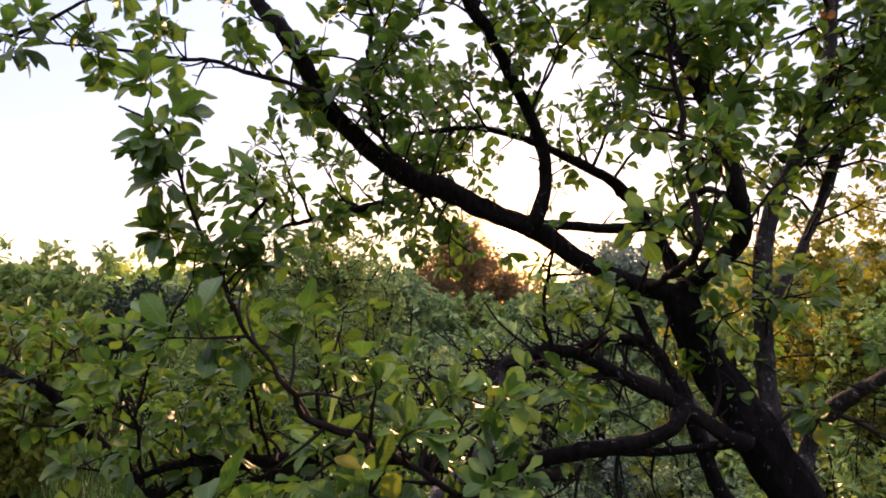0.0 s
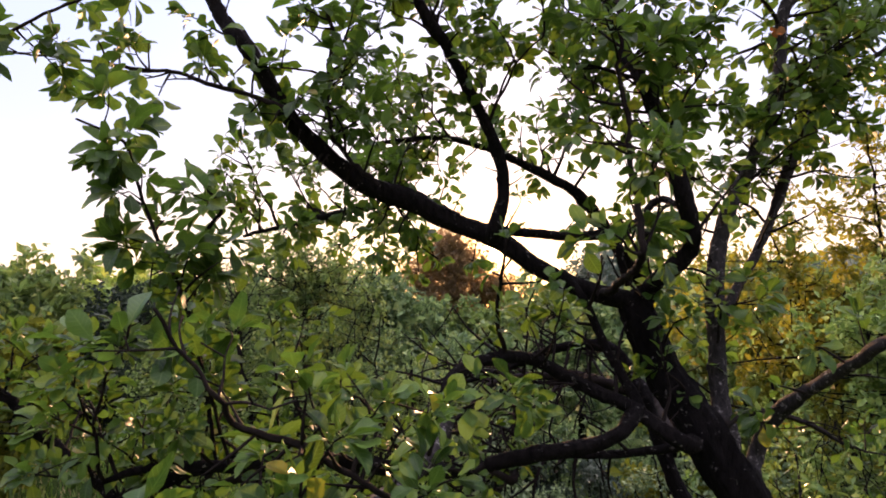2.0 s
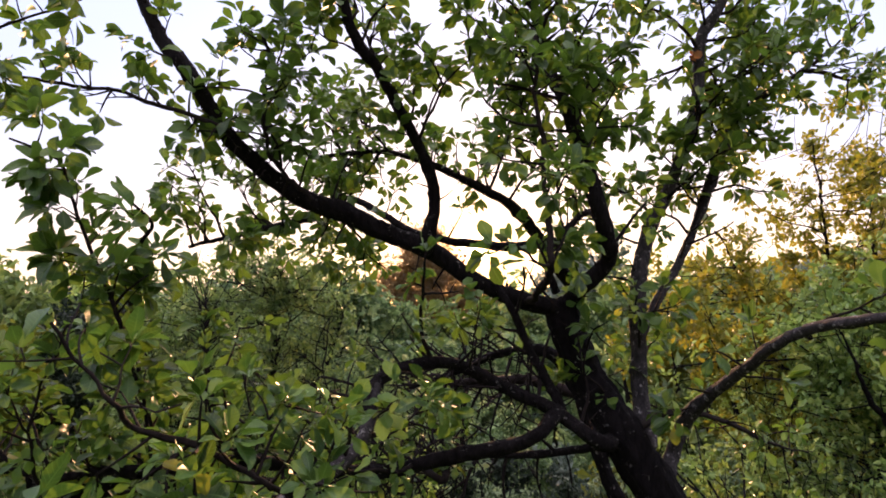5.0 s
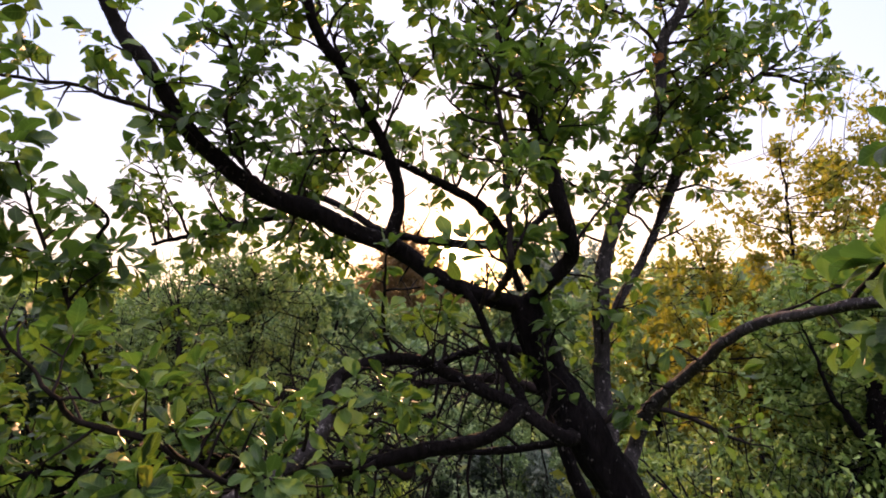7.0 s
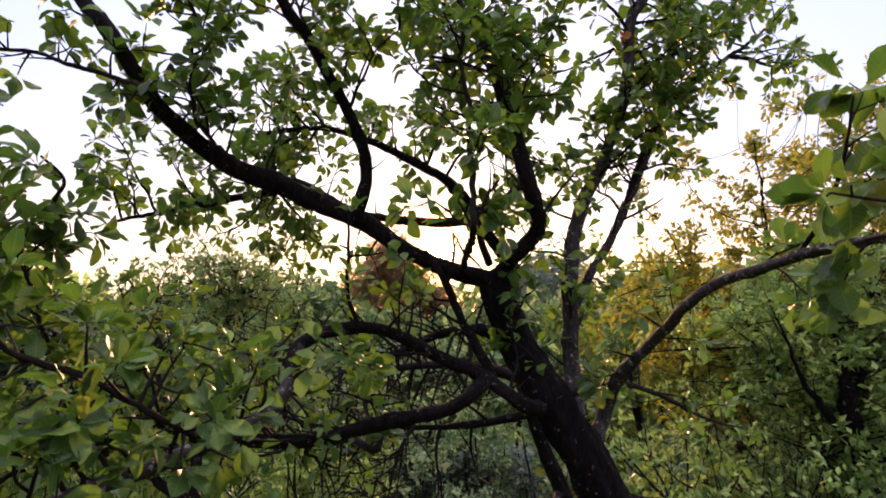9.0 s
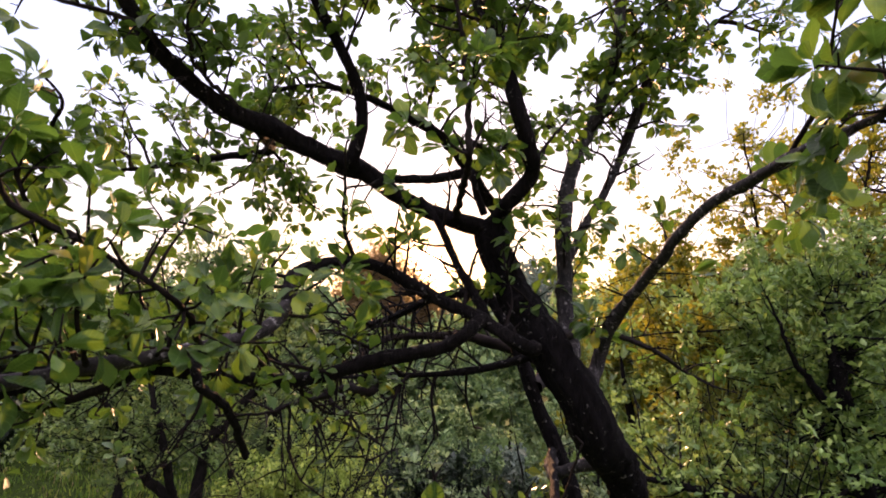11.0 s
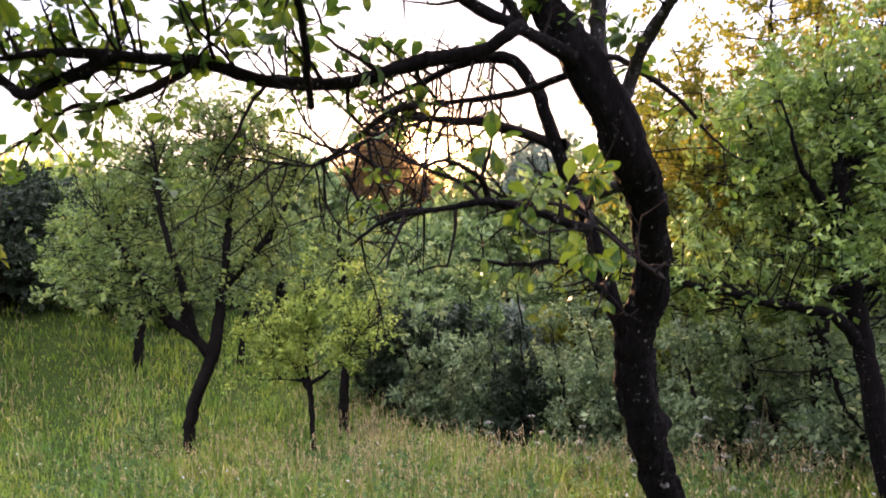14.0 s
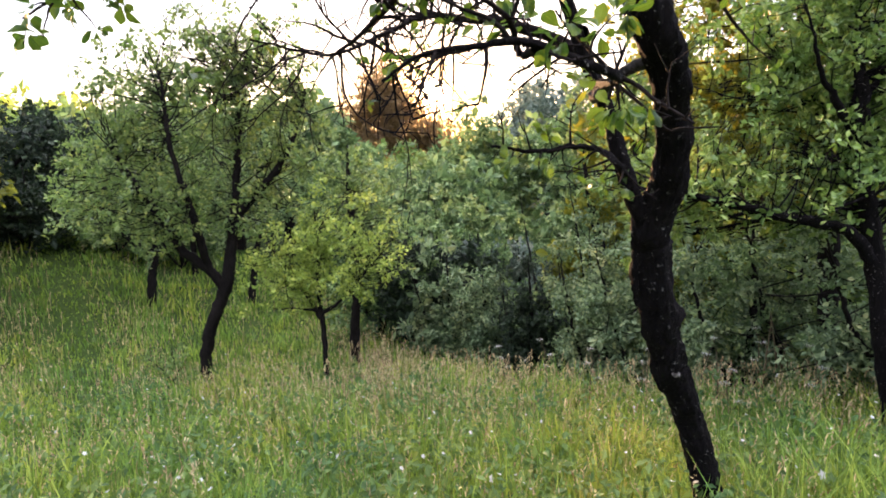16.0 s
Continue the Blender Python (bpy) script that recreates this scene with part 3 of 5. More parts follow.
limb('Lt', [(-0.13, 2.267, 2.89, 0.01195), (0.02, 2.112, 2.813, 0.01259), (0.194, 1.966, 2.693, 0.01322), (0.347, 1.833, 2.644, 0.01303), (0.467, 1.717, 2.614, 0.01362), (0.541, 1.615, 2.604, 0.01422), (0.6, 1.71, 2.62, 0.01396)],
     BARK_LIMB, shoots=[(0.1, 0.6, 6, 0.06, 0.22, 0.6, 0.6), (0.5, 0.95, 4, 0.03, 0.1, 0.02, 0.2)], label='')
limb('L4', [(0.74, 1.39, 2.05, 0.0239), (0.798, 1.433, 2.071, 0.0212), (0.811, 1.494, 2.137, 0.0202), (0.822, 1.525, 2.275, 0.0202), (0.837, 1.549, 2.47, 0.0202), (0.882, 1.583, 2.627, 0.0193), (0.965, 1.597, 2.789, 0.0184), (1.009, 1.559, 2.921, 0.0175), (1.031, 1.53, 3.072, 0.0166), (1.043, 1.522, 3.212, 0.0156), (1.102, 1.523, 3.307, 0.0147), (1.17, 1.52, 3.5, 0.0092), (1.2, 1.5, 3.7, 0.0037)],
     BARK_GREY, shoots=[(0.1, 0.4, 8, 0.06, 0.22, 0.85, 0.2), (0.4, 1, 37, 0.08, 0.34, 0.85, 0.3), (0.2, 1, 10, 0.05, 0.2, 0.05, 0.3)], label='')
limb('L5', [(0.832, 1.54, 2.37, 0.0156), (0.865, 1.593, 2.338, 0.0138), (0.929, 1.609, 2.457, 0.0129), (1.009, 1.64, 2.565, 0.0129), (1.108, 1.674, 2.735, 0.012), (1.205, 1.69, 2.95, 0.011), (1.267, 1.687, 3.205, 0.0101), (1.3, 1.68, 3.4, 0.0055)],
     BARK_GREY, shoots=[(0.35, 1, 22, 0.08, 0.3, 0.85, 0.3), (0.2, 1, 8, 0.05, 0.2, 0.05, 0.3)], label='')
limb('RL', [(0.81, 1.38, 1.95, 0.0216), (0.89, 1.485, 2.028, 0.0194), (0.903, 1.406, 2.143, 0.018), (0.918, 1.264, 2.232, 0.0158), (0.922, 1.1, 2.319, 0.0137), (0.929, 0.936, 2.376, 0.0115), (0.93, 0.788, 2.403, 0.0101), (0.932, 0.662, 2.416, 0.0086), (0.923, 0.556, 2.418, 0.0072), (0.9, 0.45, 2.44, 0.005)],
     BARK_GREY, shoots=[(0.1, 0.6, 8, 0.05, 0.2, 0.6, 0.2), (0.8, 1, 9, 0.05, 0.14, 0.8, 0.1)], label='', size=(0.045, 0.06))
limb('LB', [(0.77, 1.385, 2.02, 0.034), (0.7, 1.4, 2.08, 0.027), (0.638, 1.318, 2.096, 0.0185), (0.533, 1.354, 2.17, 0.016), (0.448, 1.368, 2.208, 0.0158), (0.359, 1.342, 2.255, 0.015), (0.272, 1.276, 2.293, 0.0142), (0.169, 1.215, 2.29, 0.0135), (0.106, 1.156, 2.258, 0.013), (0.1, 1.098, 2.197, 0.0128)],
     BARK_LIMB, shoots=[(0.2, 0.95, 12, 0.06, 0.25, 0.02, 0.3), (0.3, 1, 5, 0.1, 0.3, 0.75, 0.5)], label='')
limb('LBo', [(0.106, 1.156, 2.258, 0.01339), (0.1, 1.098, 2.197, 0.01302), (0.072, 1.022, 2.145, 0.01323), (0.011, 0.915, 2.122, 0.01202), (-0.059, 0.792, 2.105, 0.0114), (-0.131, 0.691, 2.096, 0.009832), (-0.189, 0.619, 2.083, 0.009391), (-0.3, 0.5, 2.06, 0.008368), (-0.42, 0.38, 2.04, 0.009405)],
     BARK_GREY, shoots=[(0.0, 0.85, 18, 0.08, 0.2, 0.75, 0.8), (0.1, 0.8, 3, 0.05, 0.12, 0.4, -0.4)], label='pale grey bending outer limb', size=(0.035, 0.055))
limb('LC', [(0.54, 1.35, 2.165, 0.02026), (0.495, 1.296, 2.131, 0.01788), (0.427, 1.311, 2.093, 0.01801), (0.246, 1.331, 2.061, 0.01724), (0.079, 1.372, 2.02, 0.01736), (-0.103, 1.4, 2.031, 0.01748), (-0.225, 1.351, 2.059, 0.0167), (-0.361, 1.301, 2.058, 0.01328), (-0.527, 1.276, 2.062, 0.01013), (-0.625, 1.245, 2.04, 0.00612)],
     BARK_LIMB, shoots=[(0.3, 1, 21, 0.12, 0.36, 0.75, 0.8), (0.2, 0.8, 7, 0.08, 0.26, 0.03, -0.6), (0.3, 1, 9, 0.05, 0.2, 0.03, 0.4)], label='')
limb('LD', [(0.74, 1.385, 2.06, 0.01328), (0.695, 1.431, 2.06, 0.01248), (0.579, 1.502, 2.028, 0.01176), (0.44, 1.543, 2.011, 0.00872), (0.282, 1.603, 2.005, 0.0056), (0.152, 1.683, 2.001, 0.0024)],
     BARK_LIMB, shoots=[(0.3, 1, 10, 0.08, 0.35, 0.02, -0.3)], label='')
limb('S', [(1.07, 1.78, 1.2, 0.03366), (0.996, 1.75, 1.308, 0.02915), (0.957, 1.792, 1.441, 0.02771), (0.922, 1.841, 1.636, 0.02694), (0.869, 1.889, 1.798, 0.02542), (0.828, 1.921, 1.941, 0.02465), (0.789, 1.958, 2.108, 0.0232), (0.767, 1.991, 2.155, 0.02167), (0.694, 2.033, 2.256, 0.02023), (0.542, 2.077, 2.255, 0.01564), (0.353, 2.122, 2.179, 0.01071), (0.16, 2.167, 2.112, 0.0034)],
     BARK, shoots=[(0.7, 1, 24, 0.08, 0.36, 0.02, -0.2), (0.05, 0.4, 5, 0.04, 0.12, 0.3, 0.2)], label='', wander=0.0008)
limb('LE', [(0.86, 1.82, 1.735, 0.0128), (0.601, 1.057, 1.662, 0.0112), (0.479, 0.984, 1.684, 0.0096), (0.369, 0.948, 1.713, 0.008), (0.269, 0.929, 1.704, 0.0056), (0.175, 0.922, 1.691, 0.0041), (0.103, 0.911, 1.643, 0.0025)],
     BARK, shoots=[(0.35, 0.75, 7, 0.05, 0.14, 0.7, 0.2), (0.3, 1, 20, 0.06, 0.26, 0.02, -0.2)], label='crooked half-dead low branch', size=(0.04, 0.055))
limb('LE2', [(0.4, 0.97, 1.705, 0.0083), (0.393, 1.057, 1.714, 0.0074), (0.35, 0.984, 1.769, 0.0055), (0.281, 0.928, 1.792, 0.0037), (0.234, 0.88, 1.778, 0.0028)],
     DEAD, shoots=[(0.1, 1, 8, 0.05, 0.16, 0.02, 0.1), (0.2, 0.6, 2, 0.04, 0.08, 0.8, 0.3)], label='')
limb('S2', [(0.84, 1.91, 1.93, 0.0221), (0.95, 2.2, 1.95, 0.023), (1.029, 2.511, 1.978, 0.0239), (0.889, 2.537, 2.039, 0.0221), (0.73, 2.542, 2.091, 0.0202), (0.514, 2.498, 2.105, 0.0175), (0.329, 2.394, 2.094, 0.0147), (0.179, 2.217, 1.989, 0.0102), (-0.028, 2.018, 1.876, 0.0061), (-0.28, 1.829, 1.887, 0.003)],
     DEAD, shoots=[(0.3, 0.6, 14, 0.1, 0.4, 0.02, 0.1), (0.5, 1, 34, 0.12, 0.5, 0.02, -0.2)], label='')
limb('KL2', [(-0.4, 1.3, 2.06, 0.0037), (-0.46, 1.289, 2.428, 0.0055), (-0.407, 1.199, 2.506, 0.0037), (-0.372, 1.122, 2.554, 0.0037), (-0.32, 1.055, 2.586, 0.0028), (-0.331, 0.993, 2.614, 0.0018)],
     BARK_LIMB, shoots=[(0.2, 1, 10, 0.04, 0.12, 1, 0.3)], label='', size=(0.045, 0.065))
limb('N1', [(0, 0.87, 2.115, 0.0059), (0.004, 0.684, 2.187, 0.0046), (-0.063, 0.648, 2.233, 0.0039), (-0.105, 0.612, 2.265, 0.0033), (-0.137, 0.578, 2.291, 0.0026), (-0.138, 0.556, 2.313, 0.0026), (-0.161, 0.545, 2.34, 0.002), (-0.183, 0.53, 2.381, 0.002), (-0.189, 0.516, 2.406, 0.0013)],
     TWIG, shoots=[(0.15, 1, 11, 0.03, 0.1, 0.8, 0.2), (0, 1, 9, 0.012, 0.05, 0.02, 0.2)], label='', size=(0.028, 0.045), wander=0.0012, rough=0.3, knots=16)
limb('N2', [(0, 0.83, 2.112, 0.0083), (0.039, 0.693, 2.079, 0.0064), (0.033, 0.796, 2.051, 0.0064), (0.032, 0.919, 2.005, 0.0064), (0.031, 1.074, 1.912, 0.0074)],
     BARK_LIMB, shoots=[(0.2, 1, 3, 0.04, 0.1, 0.4, -0.3)], label='', size=(0.03, 0.045))
limb('NL', [(-0.42, 1.29, 2.058, 0.014), (-0.465, 1.302, 2.047, 0.0135), (-0.552, 1.31, 2.021, 0.0135), (-0.634, 1.318, 1.996, 0.0135), (-0.703, 1.316, 2.061, 0.0128), (-0.779, 1.313, 2.134, 0.0118), (-0.865, 1.308, 2.207, 0.0105), (-0.964, 1.304, 2.256, 0.0088)],
     BARK_LIMB, shoots=[(0.1, 1, 20, 0.06, 0.24, 0.8, 0.7), (0.1, 1, 9, 0.03, 0.09, 0.02, 0.0)], label='', wander=0.002, rough=0.2, knots=14)
limb('TL', [(-0.252, 1.33, 2.838, 0.0066), (-0.271, 1.233, 2.844, 0.00552), (-0.431, 1.271, 2.902, 0.00498), (-0.522, 1.308, 2.943, 0.00444), (-0.711, 1.346, 2.98, 0.00384), (-0.938, 1.385, 3.021, 0.00276), (-1.107, 1.425, 3.065, 0.00222)],
     TWIG, shoots=[(0.05, 0.5, 12, 0.03, 0.09, 0.9, 0.1), (0.5, 0.98, 3, 0.03, 0.07, 0.8, 0.1), (0.3, 1, 10, 0.02, 0.07, 0.02, 0.1)], label='', size=(0.04, 0.058))
limb('KL', [(-0.36, 1.28, 2.06, 0.0037), (-0.38, 1.16, 2.25, 0.0037), (-0.394, 1.076, 2.413, 0.0046), (-0.436, 1.099, 2.487, 0.0046), (-0.476, 1.112, 2.563, 0.0037), (-0.508, 1.102, 2.659, 0.0028), (-0.514, 1.065, 2.713, 0.0028), (-0.565, 1.005, 2.738, 0.0018)],
     TWIG, shoots=[(0.15, 0.97, 27, 0.03, 0.08, 1, 0.3), (0.5, 0.9, 3, 0.06, 0.11, 0.02, 0.2)], label='', size=(0.046, 0.064))
limb('LS', [(-0.03, 1.44, 2.68, 0.0166), (-0.072, 1.902, 2.744, 0.0156), (-0.218, 1.824, 2.694, 0.011), (-0.378, 1.749, 2.648, 0.0074), (-0.474, 1.676, 2.605, 0.0046)],
     BARK_LIMB, shoots=[(0.05, 1, 32, 0.08, 0.28, 0.9, 0.2)], label='')
limb('LF', [(0.957, 1.79, 1.44, 0.0147), (0.81, 1.487, 1.459, 0.011), (0.759, 1.627, 1.528, 0.0092), (0.641, 1.72, 1.514, 0.0074), (0.479, 1.754, 1.536, 0.0055)],
     BARK_LIMB, shoots=[(0.25, 1, 16, 0.04, 0.15, 0.02, 0.1), (0.6, 1, 5, 0.03, 0.08, 0.6, 0.2)], label='', wander=0.003)
limb('V1', [(0.56, 1.37, 2.16, 0.014), (0.538, 1.4, 2.222, 0.0135), (0.5, 1.41, 2.29, 0.0125), (0.477, 1.42, 2.349, 0.012), (0.439, 1.43, 2.436, 0.011), (0.4, 1.46, 2.49, 0.0105)],
     BARK_LIMB, shoots=[(0.2, 1, 5, 0.06, 0.2, 0.02, 0.2)], label='')
limb('LC2', [(-0.268, 1.34, 2.049, 0.011), (-0.351, 1.378, 2.011, 0.0101), (-0.467, 1.408, 1.975, 0.0083), (-0.574, 1.417, 1.963, 0.0056), (-0.647, 1.404, 1.9, 0.0038), (-0.726, 1.407, 1.854, 0.002)],
     TWIG, shoots=[(0.2, 1, 12, 0.05, 0.16, 0.55, -0.2)], label='')
limb('U1', [(-0.056, 1.317, 2.683, 0.0067), (-0.121, 1.325, 2.75, 0.006), (-0.179, 1.315, 2.84, 0.0053), (-0.177, 1.291, 2.936, 0.0045), (-0.168, 1.256, 3.064, 0.0037)],
     TWIG, shoots=[(0.1, 1, 24, 0.05, 0.18, 0.9, 0.1)], label='', wander=0.003)
limb('U2', [(0.49, 1.46, 2.44, 0.0083), (0.478, 1.091, 2.5, 0.006), (0.486, 1.128, 2.672, 0.006), (0.476, 1.15, 2.789, 0.0053), (0.46, 1.148, 2.903, 0.0045), (0.454, 1.137, 3.04, 0.0037)],
     TWIG, shoots=[(0.42, 1, 18, 0.05, 0.2, 0.85, 0.1), (0.15, 0.5, 4, 0.04, 0.14, 0.05, 0.2)], label='', wander=0.003)
limb('U3', [(0.59, 1.52, 2.46, 0.011), (0.553, 1.485, 2.561, 0.0101), (0.586, 1.498, 2.603, 0.0101), (0.63, 1.51, 2.646, 0.0092), (0.688, 1.538, 2.693, 0.0092), (0.66, 1.32, 2.63, 0.0092)],
     BARK_LIMB, shoots=[(0.4, 1, 4, 0.05, 0.15, 0.1, 0.3)], label='')
limb('LR', [(0.72, 1.39, 2.08, 0.0129), (0.824, 1.459, 2.12, 0.0101), (0.986, 1.589, 2.115, 0.0092), (1.218, 1.745, 2.041, 0.0078), (1.456, 1.934, 1.941, 0.0047), (1.717, 2.116, 1.865, 0.002)],
     TWIG, shoots=[(0.2, 1, 9, 0.06, 0.2, 0.35, 0)], label='')
limb('LD2', [(0.29, 1.6, 2.004, 0.0101), (0.269, 1.453, 1.979, 0.0101), (0.215, 1.578, 1.984, 0.0092), (0.133, 1.73, 1.948, 0.0083), (0.056, 1.913, 1.915, 0.0063), (-0.057, 2.124, 1.864, 0.0042), (-0.147, 2.347, 1.777, 0.002)],
     DEAD, shoots=[(0.2, 1, 9, 0.06, 0.26, 0.02, -0.2)], label='')
limb('L6', [(1.06, 1.66, 2.66, 0.0101), (1.212, 1.721, 2.964, 0.011), (1.335, 1.72, 3.099, 0.0101), (1.493, 1.717, 3.204, 0.007), (1.619, 1.721, 3.294, 0.0042), (1.748, 1.721, 3.417, 0.002)],
     TWIG, shoots=[(0.1, 1, 20, 0.06, 0.24, 0.85, 0.2)], label='')
limb('L7', [(1.494, 1.718, 3.204, 0.0083), (1.568, 1.72, 3.198, 0.0074), (1.643, 1.723, 3.179, 0.0047), (1.729, 1.722, 3.178, 0.003), (1.815, 1.717, 3.217, 0.0015)],
     TWIG, shoots=[(0.2, 1, 7, 0.04, 0.14, 0.8, 0.1)], label='')
limb('ST', [(0.93, 1.49, 1.75, 0.0184), (0.87, 1.52, 1.76, 0.0175), (0.826, 1.6, 1.73, 0.0166), (0.814, 1.68, 1.697, 0.0184), (0.87, 1.86, 1.7, 0.0184)],
     BARK_GREY, shoots=[(0.1, 0.9, 3, 0.03, 0.08, 0.02, 0.1)], label='')
limb('TL2', [(-1.029, 1.3, 2.981, 0.00444), (-0.917, 1.3, 3.033, 0.00384), (-0.842, 1.3, 3.075, 0.0033), (-0.727, 1.3, 3.124, 0.00276), (-0.636, 1.3, 3.16, 0.00222), (-0.506, 1.3, 3.246, 0.00108)],
     TWIG, shoots=[(0.1, 1, 13, 0.04, 0.15, 0.95, -0.3)], label='', size=(0.05, 0.065))

limb('RT', [(0.928, 0.74, 2.408, 0.004), (0.925, 0.66, 2.47, 0.0032), (0.905, 0.6, 2.54, 0.0025), (0.888, 0.56, 2.6, 0.0018)],
     TWIG, shoots=[(0.35, 1, 6, 0.03, 0.08, 1, 0.2)], label='', size=(0.048, 0.066))


def pruning_scar():
    """A pale healed cut low on the trunk, facing away from the sun."""
    bm = bmesh.new()
    bmesh.ops.create_uvsphere(bm, u_segments=14, v_segments=8, radius=1.0)
    for v in bm.verts:
        v.co = Vector((v.co.x * 0.026, v.co.y * 0.010, v.co.z * 0.012)) * (1 + 0.5 * noise.noise(v.co * 2.6))
    me = bpy.data.meshes.new("pruning_scar")
    bm.to_mesh(me)
    bm.free()
    me.materials.append(SCAR)
    ob = child("pruning_scar", me, plum, "pale healed pruning scar")
    ob.location, ob.rotation_euler = (1.226, 1.874, 0.655), (0.2, 0.3, 0.45)


pruning_scar()


def withered_leaves():
    """A few curled orange leaves that hang together on a high limb."""
    rng = np.random.default_rng(31)
    place = np.array([1.04, 1.51, 3.17]) + rng.normal(size=(7, 3)) * 0.018
    axis = rng.normal(size=(7, 3)) * 0.6 + np.array([0, 0, -1.0])
    v, f, rib = scatter_many(place, axis, rng.normal(size=(7, 3)), rng.uniform(0.025, 0.04, 7))
    child("withered_leaves", mesh("withered_leaves", v, f, LEAF_WITHERED, True, rib), plum, "curled orange withered leaves", "stuff")


withered_leaves()


def single_leaves():
    shapes = [mesh("leaf", v, f, LEAF, True, np.stack([rib, v[:, 1]], 1)) for v, f, rib in FINE]
    for k, (ob, place, axis, nrm, size) in enumerate(SINGLE):
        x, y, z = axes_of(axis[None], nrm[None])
        m = Matrix(((*(x[0] * size).tolist(),), (*(y[0] * size).tolist(),), (*(z[0] * size).tolist(),))).transposed().to_4x4()
        m.translation = Vector(place.tolist())
        lf = new("leaf", shapes[k % len(shapes)])
        lf.parent, lf.matrix_basis = ob, m


single_leaves()


# ---- other trees and the thicket ----
def crown_points(rng, crowns, n):
    w = np.array([c[3] * c[4] * c[5] for c in crowns])
    pick = rng.choice(len(crowns), n, p=w / w.sum())
    c = np.array(crowns)[pick]
    d = rng.normal(size=(n, 3))
    d /= np.linalg.norm(d, axis=1)[:, None]
    return c[:, :3] + d * c[:, 3:6] * (rng.random(n) ** 0.42)[:, None]


def tree(name, label, base, trunk, limbs, crowns, branches, leaves, size, leaf_mat, bark=BARK_FAR, seed=0, group="", spread=0.1, category="tree", crown_name="crown", ragged=0.5, core=0.0, arm=5, upright=0.0):
    """A tree: trunk, main limbs, many branches that reach into its crown, and small leaves round them. Places are in world metres."""
    rng = np.random.default_rng(seed)
    base = np.array(base, float)
    root = tagged(new(name), label, category, group)
    root.location = base.tolist()
    skeleton = []

    def local(p):
        q = np.array(p, float)
        q[:, :3] -= base
        return q
    for k, line in enumerate([trunk, *limbs]):
        path = smooth_path(local(line), 0.05 if arm > 3 else 0.2)
        path[1:-1, :3] += rng.normal(size=(len(path) - 2, 3)) * 0.006
        v, q, t = tube(path, 10, 0.12, rng, 6)
        nm = "limb" if k else "trunk"
        child(nm, mesh(nm, v, [q, t], bark), root)
        skeleton.append(path[int(len(path) * (0.3 if k else 0.45)):])
    joints = np.vstack(skeleton)
    local_crowns = [(c[0] - base[0], c[1] - base[1], c[2] - base[2], *c[3:]) for c in crowns]
    tips = crown_points(rng, local_crowns, branches)
    tubes, lines = [], []
    for tip in tips:
        cand = joints[rng.integers(len(joints), size=14)]
        cost = np.linalg.norm(cand[:, :3] - tip, axis=1) + 0.9 * np.maximum(cand[:, 2] - tip[2] + 0.1, 0)
        o = cand[np.argmin(cost)]
        ln = np.linalg.norm(tip - o[:3])
        mid = (o[:3] + tip) / 2 + rng.normal(size=3) * 0.1 * ln + np.array([0, 0, -0.06 * ln])
        mid[:2] += upright * 0.35 * (tip[:2] - o[:2])
        mid[2] -= upright * 0.2 * max(tip[2] - o[2], 0.0)
        r0 = min(o[3] * 0.6, 0.003 + 0.0065 * ln)
        path = smooth_path([(*o[:3], r0), (*mid, r0 * 0.65), (*tip, r0 * 0.22)], 0.12 if arm > 3 else 0.3)
        path[1:, :3] += np.cumsum(rng.normal(size=(len(path) - 1, 3)) * 0.008, axis=0)
        tubes.append(tube(path, arm, 0.08, rng))
        lines.append(path)
        for _ in range(2):
            s = path[rng.integers(len(path) // 3, len(path)), :3]
            e = s + rng.normal(size=3) * 0.16 * min(1.0, ln) + np.array([0, 0, 0.05])
            tubes.append(tube(np.array([(*s, r0 * 0.4), (*((s + e) / 2 + rng.normal(size=3) * 0.02), r0 * 0.3), (*e, r0 * 0.15)]), min(arm, 4), 0.0, rng))
            lines.append(np.array([(*s, 0), (*e, 0)]))
    v, f = join(tubes)
    child("branchwork", mesh("branchwork", v, f, bark), root, "", "stuff")
    weight = rng.random(len(lines)) ** (1 + ragged) + 0.08
    per = 12
    clumps = leaves // per
    leaves = clumps * per
    pick = rng.choice(len(lines), clumps, p=weight / weight.sum())
    place = np.empty((clumps, 3))
    u = rng.uniform(0.3, 1.05, clumps)
    for k, ln in enumerate(lines):
        sel = pick == k
        if sel.any():
            x = np.clip(u[sel], 0, 1) * (len(ln) - 1)
            i = np.minimum(x.astype(int), len(ln) - 2)
            fr = (x - i)[:, None]
            place[sel] = ln[i, :3] * (1 - fr) + ln[i + 1, :3] * fr
    place = np.repeat(place + rng.normal(size=place.shape) * spread, per, axis=0)
    place += rng.normal(size=place.shape) * size * 0.45
    axis = rng.normal(size=place.shape) + np.array([0, 0, -0.15])
    nrm = rng.normal(size=place.shape) + np.array([0, 0, 0.5])
    v, f = scatter(SIMPLE, place, axis, nrm, size * rng.uniform(0.6, 1.25, leaves) * np.where(rng.random(leaves) < core, 1.9, 1.0))
    child(crown_name, mesh(crown_name, v, f, leaf_mat, False), root)
    return root


def gz(x, y):
    return float(ground_z(x, y))


